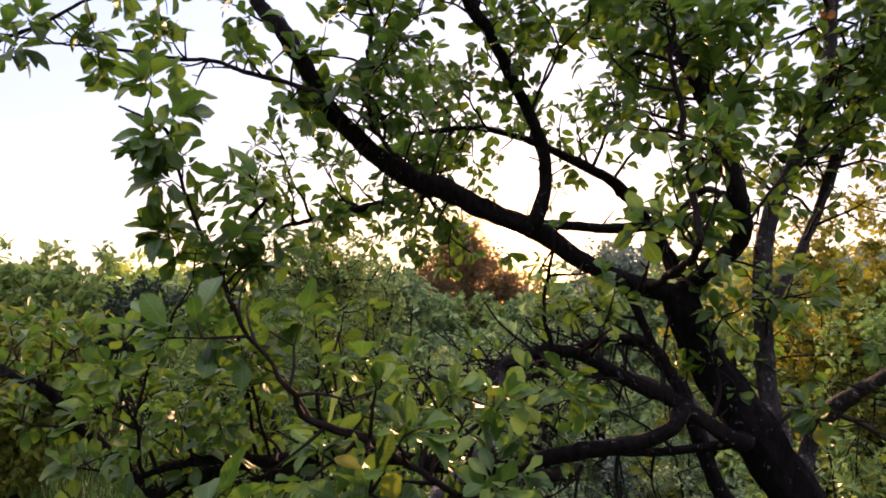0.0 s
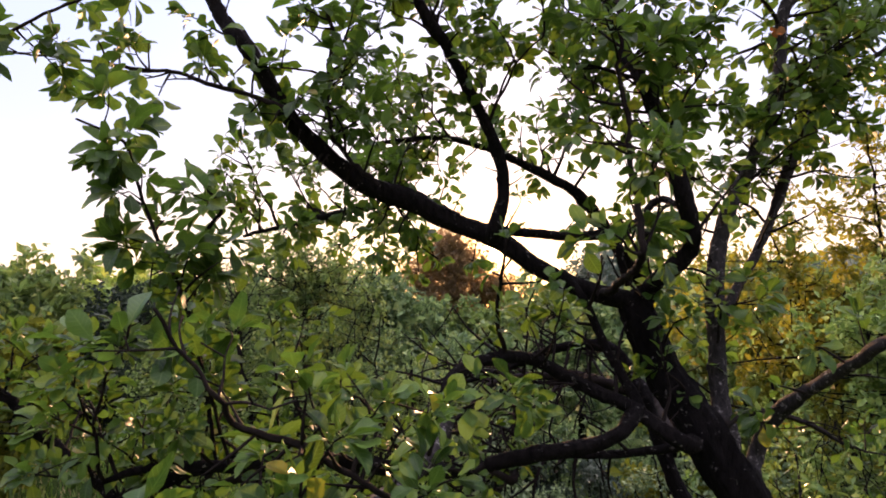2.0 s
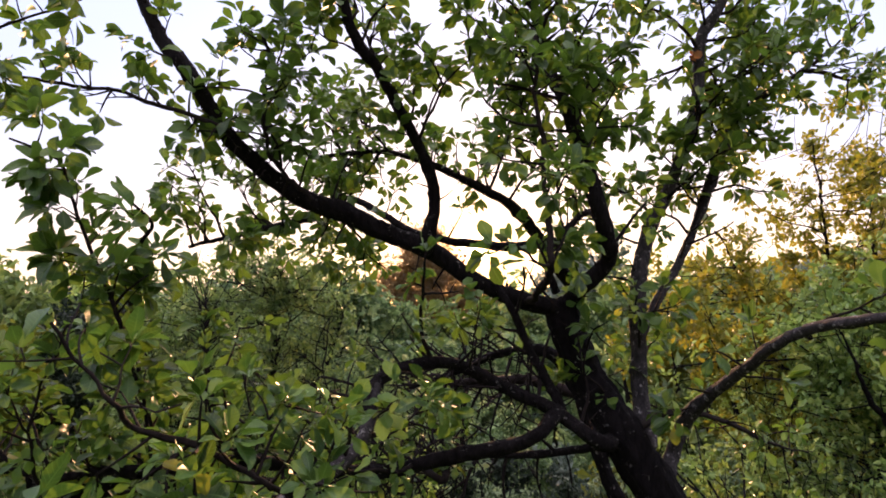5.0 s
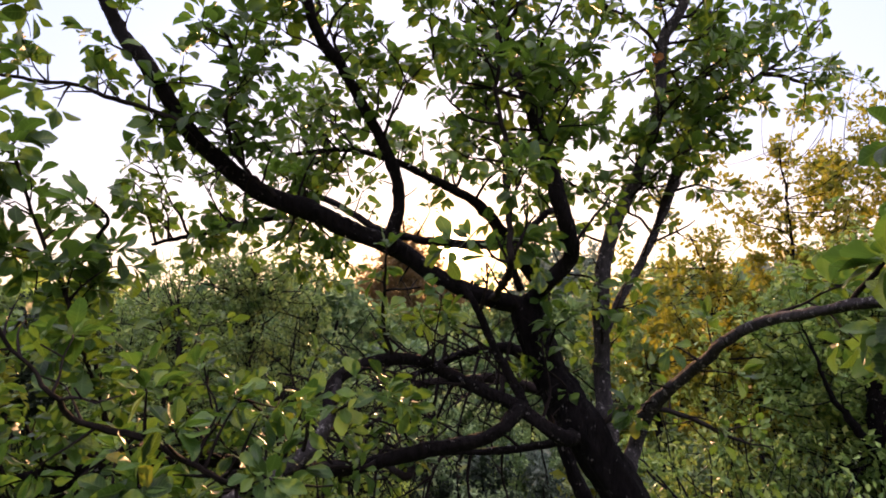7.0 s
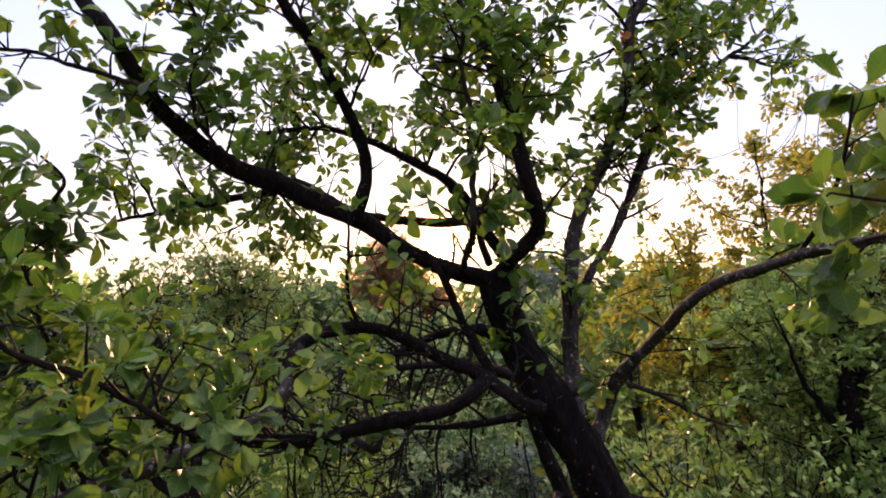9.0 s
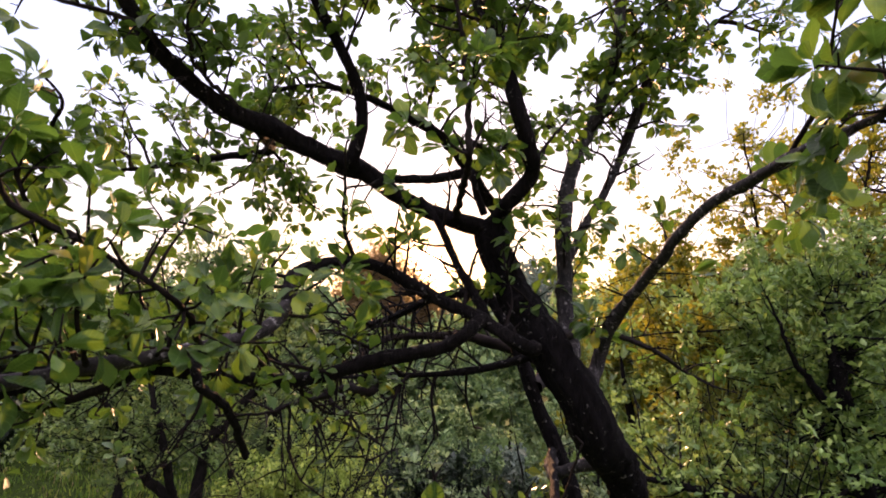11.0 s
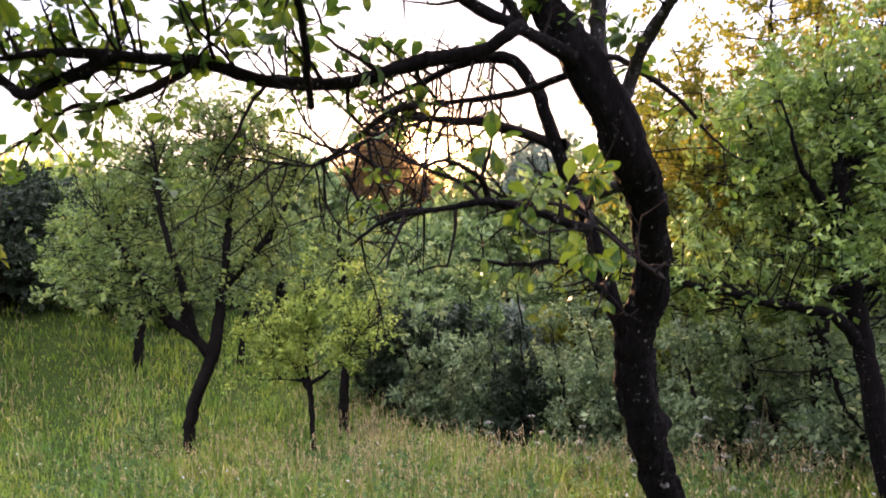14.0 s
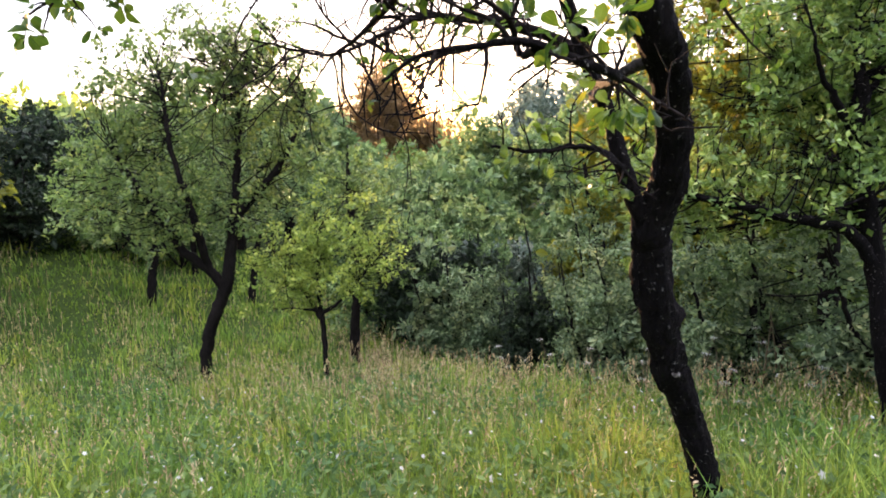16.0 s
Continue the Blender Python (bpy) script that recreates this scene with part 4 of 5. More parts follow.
ROW = "orchard trees"
tree("fruit_tree", "orchard tree with bent dark trunk and airy upright green crown", (-2.069, 7.482, gz(-2.069, 7.482) - 0.05),
     [(-2.069, 7.482, -1.415, 0.1111), (-2.09, 7.482, -1.091, 0.08), (-2.02, 7.482, -0.6646, 0.078), (-1.754, 7.482, -0.00716, 0.08149), (-1.643, 7.575, 0.6966, 0.05556), (-1.541, 7.575, 1.41, 0.04167), (-1.504, 7.667, 2.113, 0.03704), (-1.476, 7.667, 2.891, 0.01389)],
     [[(-1.801, 7.482, -0.07198, 0.06482), (-1.939, 7.436, 0.1595, 0.06112), (-2.245, 7.389, 0.4651, 0.05741), (-2.356, 7.389, 0.6781, 0.04445), (-2.727, 7.389, 1.308, 0.03241), (-2.958, 7.389, 1.78, 0.01389)],
      [(-1.662, 7.575, 0.6225, 0.06482), (-1.625, 7.575, 0.7707, 0.05556), (-1.06, 7.575, 1.4, 0.04167), (-0.819, 7.575, 1.817, 0.02778), (-0.643, 7.575, 2.336, 0.01111)],
      [(-1.939, 7.436, 0.1595, 0.05556), (-2.032, 7.204, 0.9466, 0.04167), (-2.171, 7.112, 1.687, 0.02315), (-2.217, 7.112, 2.521, 0.00926)]],
     [(-2.773, 7.389, 1.132, 0.926, 0.8334, 0.6945), (-1.754, 7.575, 1.317, 1.019, 0.8334, 0.8334), (-1.754, 7.575, 2.613, 1.296, 0.7408, 0.9723), (-1.754, 7.575, 2.428, 1.111, 0.7408, 0.8334), (-0.9208, 7.575, 1.687, 0.6019, 0.5556, 0.926), (-2.773, 7.482, 2.058, 0.8797, 0.6482, 0.7871), (-1.199, 7.575, 3.076, 1.111, 0.6482, 0.6482), (-2.495, 7.482, 2.706, 1.019, 0.6482, 0.5556), (-2.25, 7.3, 0.85, 1.0, 0.6, 0.42), (-1.15, 7.5, 0.95, 0.75, 0.6, 0.42), (-3.1, 7.4, 1.0, 0.7, 0.6, 0.5)], 440, 14500, 0.072, LEAF_ORCHARD, seed=1, group=ROW, ragged=1.6, spread=0.085)
tree("fruit_tree", "orchard tree with dark forked trunk and rounded green crown", (-4.3, 12.0, gz(-4.3, 12.0) - 0.05),
     [(-4.3, 12, gz(-4.3, 12) - 0.15, 0.0992), (-4.25, 12, -0.8, 0.0806), (-4.14, 12, -0.2, 0.0744), (-4.1, 12.1, 0.8, 0.0434), (-4.2, 12.1, 2.2, 0.0124)],
     [[(-4.16, 12, -0.3, 0.1), (-3.75, 12, 0.35, 0.07), (-3.5, 12, 1.2, 0.03)], [(-4.2, 12, -0.3, 0.08), (-4.9, 12, 0.4, 0.06), (-5.3, 12, 1.3, 0.02)]],
     [(-4.5, 12, 1.3, 1.9, 1.4, 1.4), (-4.0, 12, 2.3, 1.1, 1.0, 0.9)], 200, 11000, 0.09, LEAF_ORCHARD, seed=2, group=ROW)
tree("fruit_tree", "slim dark-trunked orchard tree half hidden behind the bent one", (-4.29, 15.0, gz(-4.29, 15) - 0.05),
     [(-4.29, 15, gz(-4.29, 15) - 0.15, 0.0806), (-4.25, 15, -0.3, 0.062), (-4.1, 15, 1.0, 0.0372), (-4.0, 15, 2.3, 0.0124)], [],
     [(-4.2, 15, 1.6, 1.8, 1.4, 1.3)], 120, 6000, 0.08, LEAF_ORCHARD, seed=3, group=ROW)
tree("fruit_tree", "leaning dark-trunked orchard tree at the far meadow edge", (-2.7, 13.5, gz(-2.7, 13.5) - 0.05),
     [(-2.7, 13.5, gz(-2.7, 13.5) - 0.15, 0.084), (-2.5, 13.5, -0.6, 0.063), (-2.2, 13.5, 0.6, 0.042), (-2.1, 13.5, 1.9, 0.014)], [],
     [(-2.2, 13.5, 1.3, 1.6, 1.3, 1.3)], 120, 7000, 0.08, LEAF_HEDGE, seed=4, group=ROW)
tree("young_fruit_tree", "young orchard tree with thin forked stem and bright yellow-green leaves", (-0.538, 7.036, gz(-0.538, 7.036) - 0.03),
     [(-0.538, 7.036, -1.635, 0.03619), (-0.5283, 7.036, -0.8149, 0.0304), (-0.5572, 7.036, -0.3325, 0.02895), (-0.5765, 7.036, 0.1501, 0.02171), (-0.5765, 7.036, 0.9221, 0.00579)],
     [[(-0.538, 7.036, -0.4772, 0.03377), (-0.7696, 7.036, -0.04295, 0.02413), (-1.156, 7.036, 0.5361, 0.00965)], [(-0.5476, 7.036, -0.3807, 0.02895), (-0.287, 7.036, -0.1877, 0.0193), (0.1955, 6.987, 0.3431, 0.00772)],
      [(-0.5476, 7.036, -0.3325, 0.0193), (-0.7696, 6.987, -0.2842, 0.01351), (-1.107, 6.939, -0.2552, 0.004825)]],
     [(-0.5283, 7.036, 0.7773, 0.6755, 0.579, 0.4825), (-1.011, 7.036, 0.2948, 0.579, 0.4825, 0.4342), (0.09895, 7.036, 0.3913, 0.579, 0.4825, 0.6272), (-0.4801, 7.036, 0.2948, 0.6755, 0.579, 0.386), (-0.4318, 7.036, 0.0053, 0.772, 0.579, 0.3667)], 190, 7000, 0.06, LEAF_YOUNG, seed=5, group=ROW, ragged=1.8, spread=0.075)
tree("fruit_tree", "dark straight-trunked orchard tree behind the young one", (-0.23, 8.7, gz(-0.23, 8.7) - 0.03),
     [(-0.23, 8.7, gz(-0.23, 8.7) - 0.1, 0.085), (-0.2, 8.7, -0.9, 0.07225), (-0.14, 8.7, -0.32, 0.06375), (-0.2, 8.7, 0.95, 0.0425), (-0.2, 8.7, 1.7, 0.0085)], [],
     [(-0.1, 8.8, 0.8, 0.8, 0.7, 0.9), (0.3, 8.8, 0.2, 0.7, 0.6, 0.5)], 120, 4000, 0.07, LEAF_ORCHARD, seed=6, group=ROW)
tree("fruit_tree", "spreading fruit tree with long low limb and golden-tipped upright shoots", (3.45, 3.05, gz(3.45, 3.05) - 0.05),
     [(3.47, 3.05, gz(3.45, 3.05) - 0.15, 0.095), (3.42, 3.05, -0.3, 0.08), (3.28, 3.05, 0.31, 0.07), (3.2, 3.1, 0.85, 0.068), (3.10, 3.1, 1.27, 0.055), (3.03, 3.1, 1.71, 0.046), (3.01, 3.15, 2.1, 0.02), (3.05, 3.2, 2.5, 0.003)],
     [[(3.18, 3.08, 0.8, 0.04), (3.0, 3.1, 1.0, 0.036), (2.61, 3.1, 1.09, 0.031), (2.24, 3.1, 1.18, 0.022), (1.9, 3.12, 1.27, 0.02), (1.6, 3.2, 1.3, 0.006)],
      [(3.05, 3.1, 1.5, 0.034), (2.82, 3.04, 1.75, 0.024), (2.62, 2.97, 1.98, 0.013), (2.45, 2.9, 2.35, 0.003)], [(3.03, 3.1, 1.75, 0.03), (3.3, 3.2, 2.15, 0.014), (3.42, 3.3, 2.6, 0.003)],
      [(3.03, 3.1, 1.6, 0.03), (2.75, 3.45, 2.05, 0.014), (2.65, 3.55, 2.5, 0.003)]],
     [(2.8, 3.3, 1.8, 1.15, 0.8, 0.75), (2.5, 3.75, 1.25, 1.0, 0.6, 0.5), (3.1, 3.3, 2.3, 0.9, 0.7, 0.6), (3.5, 3.3, 2.0, 1.1, 0.9, 1.0)], 330, 19000, 0.055, LEAF_RIGHT_TREE, seed=7, group=ROW, spread=0.04, ragged=1.8, upright=0.2, bark=BARK)
tree("fruit_tree", "tall airy fruit tree with upright shoots, leaves tinted sunlit gold", (4.3, 4.6, gz(4.3, 4.6) - 0.05),
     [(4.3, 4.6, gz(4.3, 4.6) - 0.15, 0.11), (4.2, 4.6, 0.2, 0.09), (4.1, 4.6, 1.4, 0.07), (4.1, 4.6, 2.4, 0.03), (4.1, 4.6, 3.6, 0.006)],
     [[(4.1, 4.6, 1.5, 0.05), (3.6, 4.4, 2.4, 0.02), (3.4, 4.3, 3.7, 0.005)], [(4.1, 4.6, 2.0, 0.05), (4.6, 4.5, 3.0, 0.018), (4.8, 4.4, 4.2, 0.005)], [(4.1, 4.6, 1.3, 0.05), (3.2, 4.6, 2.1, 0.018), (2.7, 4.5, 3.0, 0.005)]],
     [(2.5, 4.5, 2.5, 0.85, 0.7, 0.9), (3.9, 4.5, 3.3, 1.3, 0.8, 1.4), (5.0, 4.6, 3.4, 1.1, 0.8, 1.4), (3.6, 4.4, 2.9, 0.8, 0.7, 0.9), (3.2, 4.5, 2.2, 1.1, 0.8, 0.8), (3.5, 4.5, 1.6, 1.3, 0.8, 0.7), (4.6, 4.6, 2.2, 1.2, 0.8, 1.0)], 340, 27000, 0.060, LEAF_SUNLIT, seed=8, group=ROW, spread=0.035, upright=0.35)

tree("bush", "leafy green suckers sprouting round an orchard trunk's foot", (-2.4, 7.35, gz(-2.4, 7.35) - 0.03),
     [(-2.4, 7.35, gz(-2.4, 7.35) - 0.08, 0.012), (-2.42, 7.34, gz(-2.4, 7.35) + 0.3, 0.008), (-2.45, 7.33, gz(-2.4, 7.35) + 0.55, 0.003)],
     [[(-2.4, 7.35, gz(-2.4, 7.35), 0.008), (-2.6, 7.33, gz(-2.4, 7.35) + 0.3, 0.005), (-2.75, 7.3, gz(-2.4, 7.35) + 0.45, 0.002)]],
     [(-2.5, 7.33, gz(-2.4, 7.35) + 0.42, 0.36, 0.25, 0.2), (-2.3, 7.33, gz(-2.4, 7.35) + 0.2, 0.25, 0.2, 0.16)], 30, 330, 0.055, LEAF_ORCHARD, seed=61, category="bush", spread=0.04, ragged=1.5)

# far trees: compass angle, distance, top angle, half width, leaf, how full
FAR = [(-44, 14, 6.0, 1.7, LEAF_ORCHARD), (-38, 15, 5.0, 1.7, LEAF_ORCHARD), (-34.5, 15, 5.8, 1.5, LEAF_ORCHARD), (25.5, 9.5, 7.5, 1.1, LEAF_SUNLIT), (30, 8.5, 8.8, 1.0, LEAF_ORCHARD), (34.5, 8.2, 7.5, 1.0, LEAF_SUNLIT), (39.5, 8, 8.0, 1.1, LEAF_ORCHARD), (-35, 12, 1.6, 1.1, LEAF_SUNLIT), (-30.5, 17, 3.0, 1.9, LEAF_PINE_AND_SHADE), (-27, 18, 3.2, 1.7, LEAF_PINE_AND_SHADE), (-26, 24, 3.8, 2.2, LEAF_YOUNG),
       (-22, 21, 3.0, 2.4, LEAF_HEDGE), (-17, 19, 4.0, 2.3, LEAF_HEDGE), (-12, 20, 5.3, 2.2, LEAF_ORCHARD), (-7.5, 20, 5.6, 2.2, LEAF_HEDGE), (-5.2, 23, 4.6, 1.5, LEAF_HEDGE),
       (1.5, 24, -2.2, 1.9, LEAF_HEDGE), (5.5, 22, -2.0, 1.9, LEAF_HEDGE), (9, 22, -1.0, 2.0, LEAF_HEDGE), (10.5, 26, 3.0, 1.8, LEAF_HEDGE), (-2.5, 60, 0.9, 5.0, LEAF_HEDGE), (3.5, 64, 0.0, 5.0, LEAF_ORCHARD), (9.5, 58, 1.2, 4.0, LEAF_HEDGE), (14.6, 58, 5.2, 3.2, LEAF_HAZY_WILLOW), (17.5, 50, 6.6, 4.6, LEAF_HAZY_WILLOW), (14.5, 30, 3.0, 2.2, LEAF_HEDGE),
       (22, 26, 5.8, 2.6, LEAF_HEDGE), (27, 18, 5.5, 2.3, LEAF_HEDGE), (32, 14, 5.5, 2.0, LEAF_ORCHARD), (37, 13, 5.5, 1.9, LEAF_HEDGE), (43, 12, 6.0, 1.9, LEAF_ORCHARD)]
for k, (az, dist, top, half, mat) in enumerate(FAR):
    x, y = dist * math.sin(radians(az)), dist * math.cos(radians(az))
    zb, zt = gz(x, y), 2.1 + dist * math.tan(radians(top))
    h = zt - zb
    kind_ = {LEAF_PINE_AND_SHADE: "dense dark evergreen at the meadow's far end", LEAF_HAZY_WILLOW: "grey-green willow beyond the gully, haze in its leaf colour", LEAF_SUNLIT: "slender tree with leaves tinted sunlit gold"}.get(mat, "leafy green tree in the woods beyond the meadow")
    tree("evergreen_tree" if mat is LEAF_PINE_AND_SHADE else "broadleaf_tree", kind_, (x, y, zb - 0.1), [(x, y, zb - 0.2, 0.04 * h), (x + 0.1, y, zb + 0.35 * h, 0.025 * h), (x, y, zt - 0.45 * h, 0.012 * h), (x + 0.2, y, zt - 0.3 * h, 0.004)],
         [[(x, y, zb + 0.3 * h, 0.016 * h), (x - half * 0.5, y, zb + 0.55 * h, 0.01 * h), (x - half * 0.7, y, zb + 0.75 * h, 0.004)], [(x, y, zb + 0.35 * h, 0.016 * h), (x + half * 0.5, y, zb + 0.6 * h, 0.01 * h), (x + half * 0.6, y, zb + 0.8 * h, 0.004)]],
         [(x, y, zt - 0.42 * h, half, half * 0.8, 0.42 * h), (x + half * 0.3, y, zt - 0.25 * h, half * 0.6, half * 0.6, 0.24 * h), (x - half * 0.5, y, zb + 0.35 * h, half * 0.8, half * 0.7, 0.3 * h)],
         74, 6000, (0.023 if mat is not LEAF_PINE_AND_SHADE else 0.012) * dist ** 0.75, mat, seed=40 + k, spread=0.012 * dist, core=0.25, arm=3)


def sun_tree():
    """A tall tree far off beside the setting sun: a pointed dome with a lower shoulder on either side."""
    y, x = 72.0, 72.0 * math.tan(radians(2.3))
    zb = gz(x, y)
    tree("broadleaf_tree", "tall brown leafy tree, low sun's orange glow in its colour", (x, y, zb - 0.2),
         [(x, y, zb - 0.5, 0.5), (x + 0.3, y, zb + 5, 0.36), (x, y, zb + 9, 0.2), (x, y, zb + 12.5, 0.04)],
         [[(x, y, zb + 4, 0.25), (x - 2.5, y, zb + 7, 0.16), (x - 3.6, y, zb + 9, 0.05)], [(x, y, zb + 4, 0.25), (x + 2.5, y, zb + 6, 0.16), (x + 4.6, y, zb + 7.5, 0.05)], [(x + 0.2, y, zb + 3, 0.2), (x + 4, y, zb + 4.6, 0.13), (x + 7.5, y, zb + 6.5, 0.04)]],
         [(x - 0.2, y, 9.2, 3.5, 3.0, 4.2), (x - 3.8, y, 6.2, 3.4, 2.6, 3.6), (x + 3.3, y, 6.8, 3.5, 2.8, 3.4), (x + 5.8, y, 2.6, 2.6, 2.4, 2.9), (x + 6.8, y, 3.9, 3.0, 2.4, 2.7), (x, y, 3.5, 5.5, 3.0, 4.0)],
         420, 48000, 0.335, LEAF_SUN_GLOW, seed=77, spread=0.7, arm=3, ragged=0.1)


sun_tree()


def far_woods():
    """Tree crowns that cover the hill beyond the gully."""
    rng = np.random.default_rng(3)
    n = 1500
    x, y = rng.uniform(30, 190, n), rng.uniform(45, 190, n)
    h = rng.uniform(2.0, 4.5, n)
    per = 34
    d = rng.normal(size=(n * per, 3))
    d /= np.linalg.norm(d, axis=1)[:, None]
    d[:, 2] = np.abs(d[:, 2])
    c = np.stack([x, y, ground_z(x, y)], 1)
    place = np.repeat(c, per, axis=0) + d * np.repeat(np.stack([h * 0.8, h * 0.8, h], 1), per, axis=0)
    v, f = scatter(SIMPLE, place, rng.normal(size=place.shape), d + rng.normal(size=place.shape) * 0.5, rng.uniform(0.8, 1.8, len(place)))
    tagged(new("far_woods", mesh("far_woods", v, f, LEAF_HAZY_WILLOW, False)), "grey-green woods on the far hillside, haze in their leaf colour", "woods", "", "stuff")


far_woods()

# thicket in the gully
# the dark-leaved gully bushes are put in as painted shade
BUSH = [(1, 10.5, -3.5, 0.9, LEAF_HEDGE), (4.6, 10.0, -7.0, 0.75, LEAF_PINE_AND_SHADE), (6.8, 12.5, -3.0, 1.2, LEAF_HEDGE), (8, 9.3, -9.0, 0.75, LEAF_SHRUB), (11.6, 8.8, -11.0, 0.5, LEAF_SHRUB), (16.2, 8.5, -9.0, 0.55, LEAF_PINE_AND_SHADE), (11.0, 11.5, -4.5, 0.9, LEAF_HEDGE), (10.2, 10.2, -7.5, 0.6, LEAF_PINE_AND_SHADE), (15.0, 12.0, -8.0, 0.9, LEAF_HAZY_WILLOW), (22.0, 8.6, -5.5, 0.6, LEAF_HEDGE),
        (20.5, 10, 2.0, 1.2, LEAF_HEDGE), (23.5, 7.6, -5.0, 0.75, LEAF_SHRUB), (26, 8.8, 3.0, 1.2, LEAF_ORCHARD), (28.5, 6.8, -5.0, 0.9, LEAF_SHRUB), (33, 7.6, 3.0, 1.2, LEAF_YOUNG), (36.5, 6.2, -4.0, 0.9, LEAF_SHRUB), (42, 6.6, 2.0, 1.2, LEAF_HEDGE), (48, 5.6, -2.0, 1.0, LEAF_SHRUB), (-40, 17, 0.5, 1.8, LEAF_ORCHARD), (-35.5, 18, 0.5, 1.8, LEAF_HEDGE), (-31.5, 16, 1.0, 1.8, LEAF_PINE_AND_SHADE), (-28, 16, 0.5, 1.6, LEAF_PINE_AND_SHADE), (-22, 16.5, 0.0, 1.7, LEAF_HEDGE), (-17, 16, -0.5, 1.6, LEAF_HEDGE), (-2, 14, -1.0, 1.3, LEAF_HEDGE), (2.5, 15, 0.5, 1.5, LEAF_HEDGE)]
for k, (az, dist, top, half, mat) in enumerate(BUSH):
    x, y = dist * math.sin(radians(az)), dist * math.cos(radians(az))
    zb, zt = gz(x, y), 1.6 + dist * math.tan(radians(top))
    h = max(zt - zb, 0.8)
    tree("bush", ("dense dark evergreen bush at the meadow's far edge" if mat is LEAF_PINE_AND_SHADE else "dense green bush at the meadow's far edge") if az < -10 else "pale green leafy shrub in the gully thicket beyond the grass" if mat is LEAF_SHRUB else "low bush coloured dark to stand in for gully shade" if mat is LEAF_PINE_AND_SHADE else "tangled green bush in the gully thicket below the meadow" if mat is not LEAF_HAZY_WILLOW else "grey-green willow bush in the gully below the meadow", (x, y, zb - 0.05), [(x, y, zb - 0.1, 0.05), (x + 0.05, y, zb + 0.4 * h, 0.035), (x, y, zb + 0.9 * h, 0.006)],
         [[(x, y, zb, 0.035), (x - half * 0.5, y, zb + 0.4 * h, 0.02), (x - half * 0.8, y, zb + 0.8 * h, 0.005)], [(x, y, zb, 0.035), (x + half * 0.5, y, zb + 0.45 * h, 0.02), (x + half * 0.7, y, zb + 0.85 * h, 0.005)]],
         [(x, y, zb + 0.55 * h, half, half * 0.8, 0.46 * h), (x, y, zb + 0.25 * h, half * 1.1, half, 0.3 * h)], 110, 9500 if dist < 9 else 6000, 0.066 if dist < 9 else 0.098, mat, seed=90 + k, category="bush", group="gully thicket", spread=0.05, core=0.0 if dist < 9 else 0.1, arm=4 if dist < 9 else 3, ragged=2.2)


# ---- meadow grass ----
def meadow_places(rng, n, reach):
    """Places in the meadow, thinning out with distance from where the path looks."""
    r = reach[0] * (reach[1] / reach[0]) ** rng.random(n)
    a = radians(-62) + radians(118) * rng.random(n)
    x, y = 0.1 + r * np.sin(a), -0.3 + r * np.cos(a)
    keep = (x < np.interp(y, EDGE_Y, EDGE_X) + 1.0)
    return x[keep], y[keep], r[keep]


RIPE = [(-3.9, 7.4, 1.2), (-5.9, 9.8, 1.5), (-7.4, 12.0, 1.6), (-1.4, 6.4, 1.2), (-0.2, 5.4, 1.0), (1.0, 4.6, 0.8), (1.3, 3.4, 0.9), (-4.5, 10.0, 1.6)]


TRACK_Y = [4.5, 6.8, 9.0, 11.0, 14.0]
TRACK_X = [-2.5, -3.25, -4.3, -5.3, -7.0]


def on_track(x, y):
    """1 along the narrow trodden line through the meadow, 0 away from it."""
    return np.exp(-((x - np.interp(y, TRACK_Y, TRACK_X)) / 0.36) ** 2) * ease(4.5, 6.5, y)


def ripeness(x, y):
    """Where the meadow has gone dry and to seed: rounded patches of it."""
    out = 0.0
    for cx, cy, rad in RIPE:
        out = out + 0.8 * np.exp(-((x - cx) ** 2 + (y - cy) ** 2) / (2 * (rad * 0.6) ** 2))
    return out


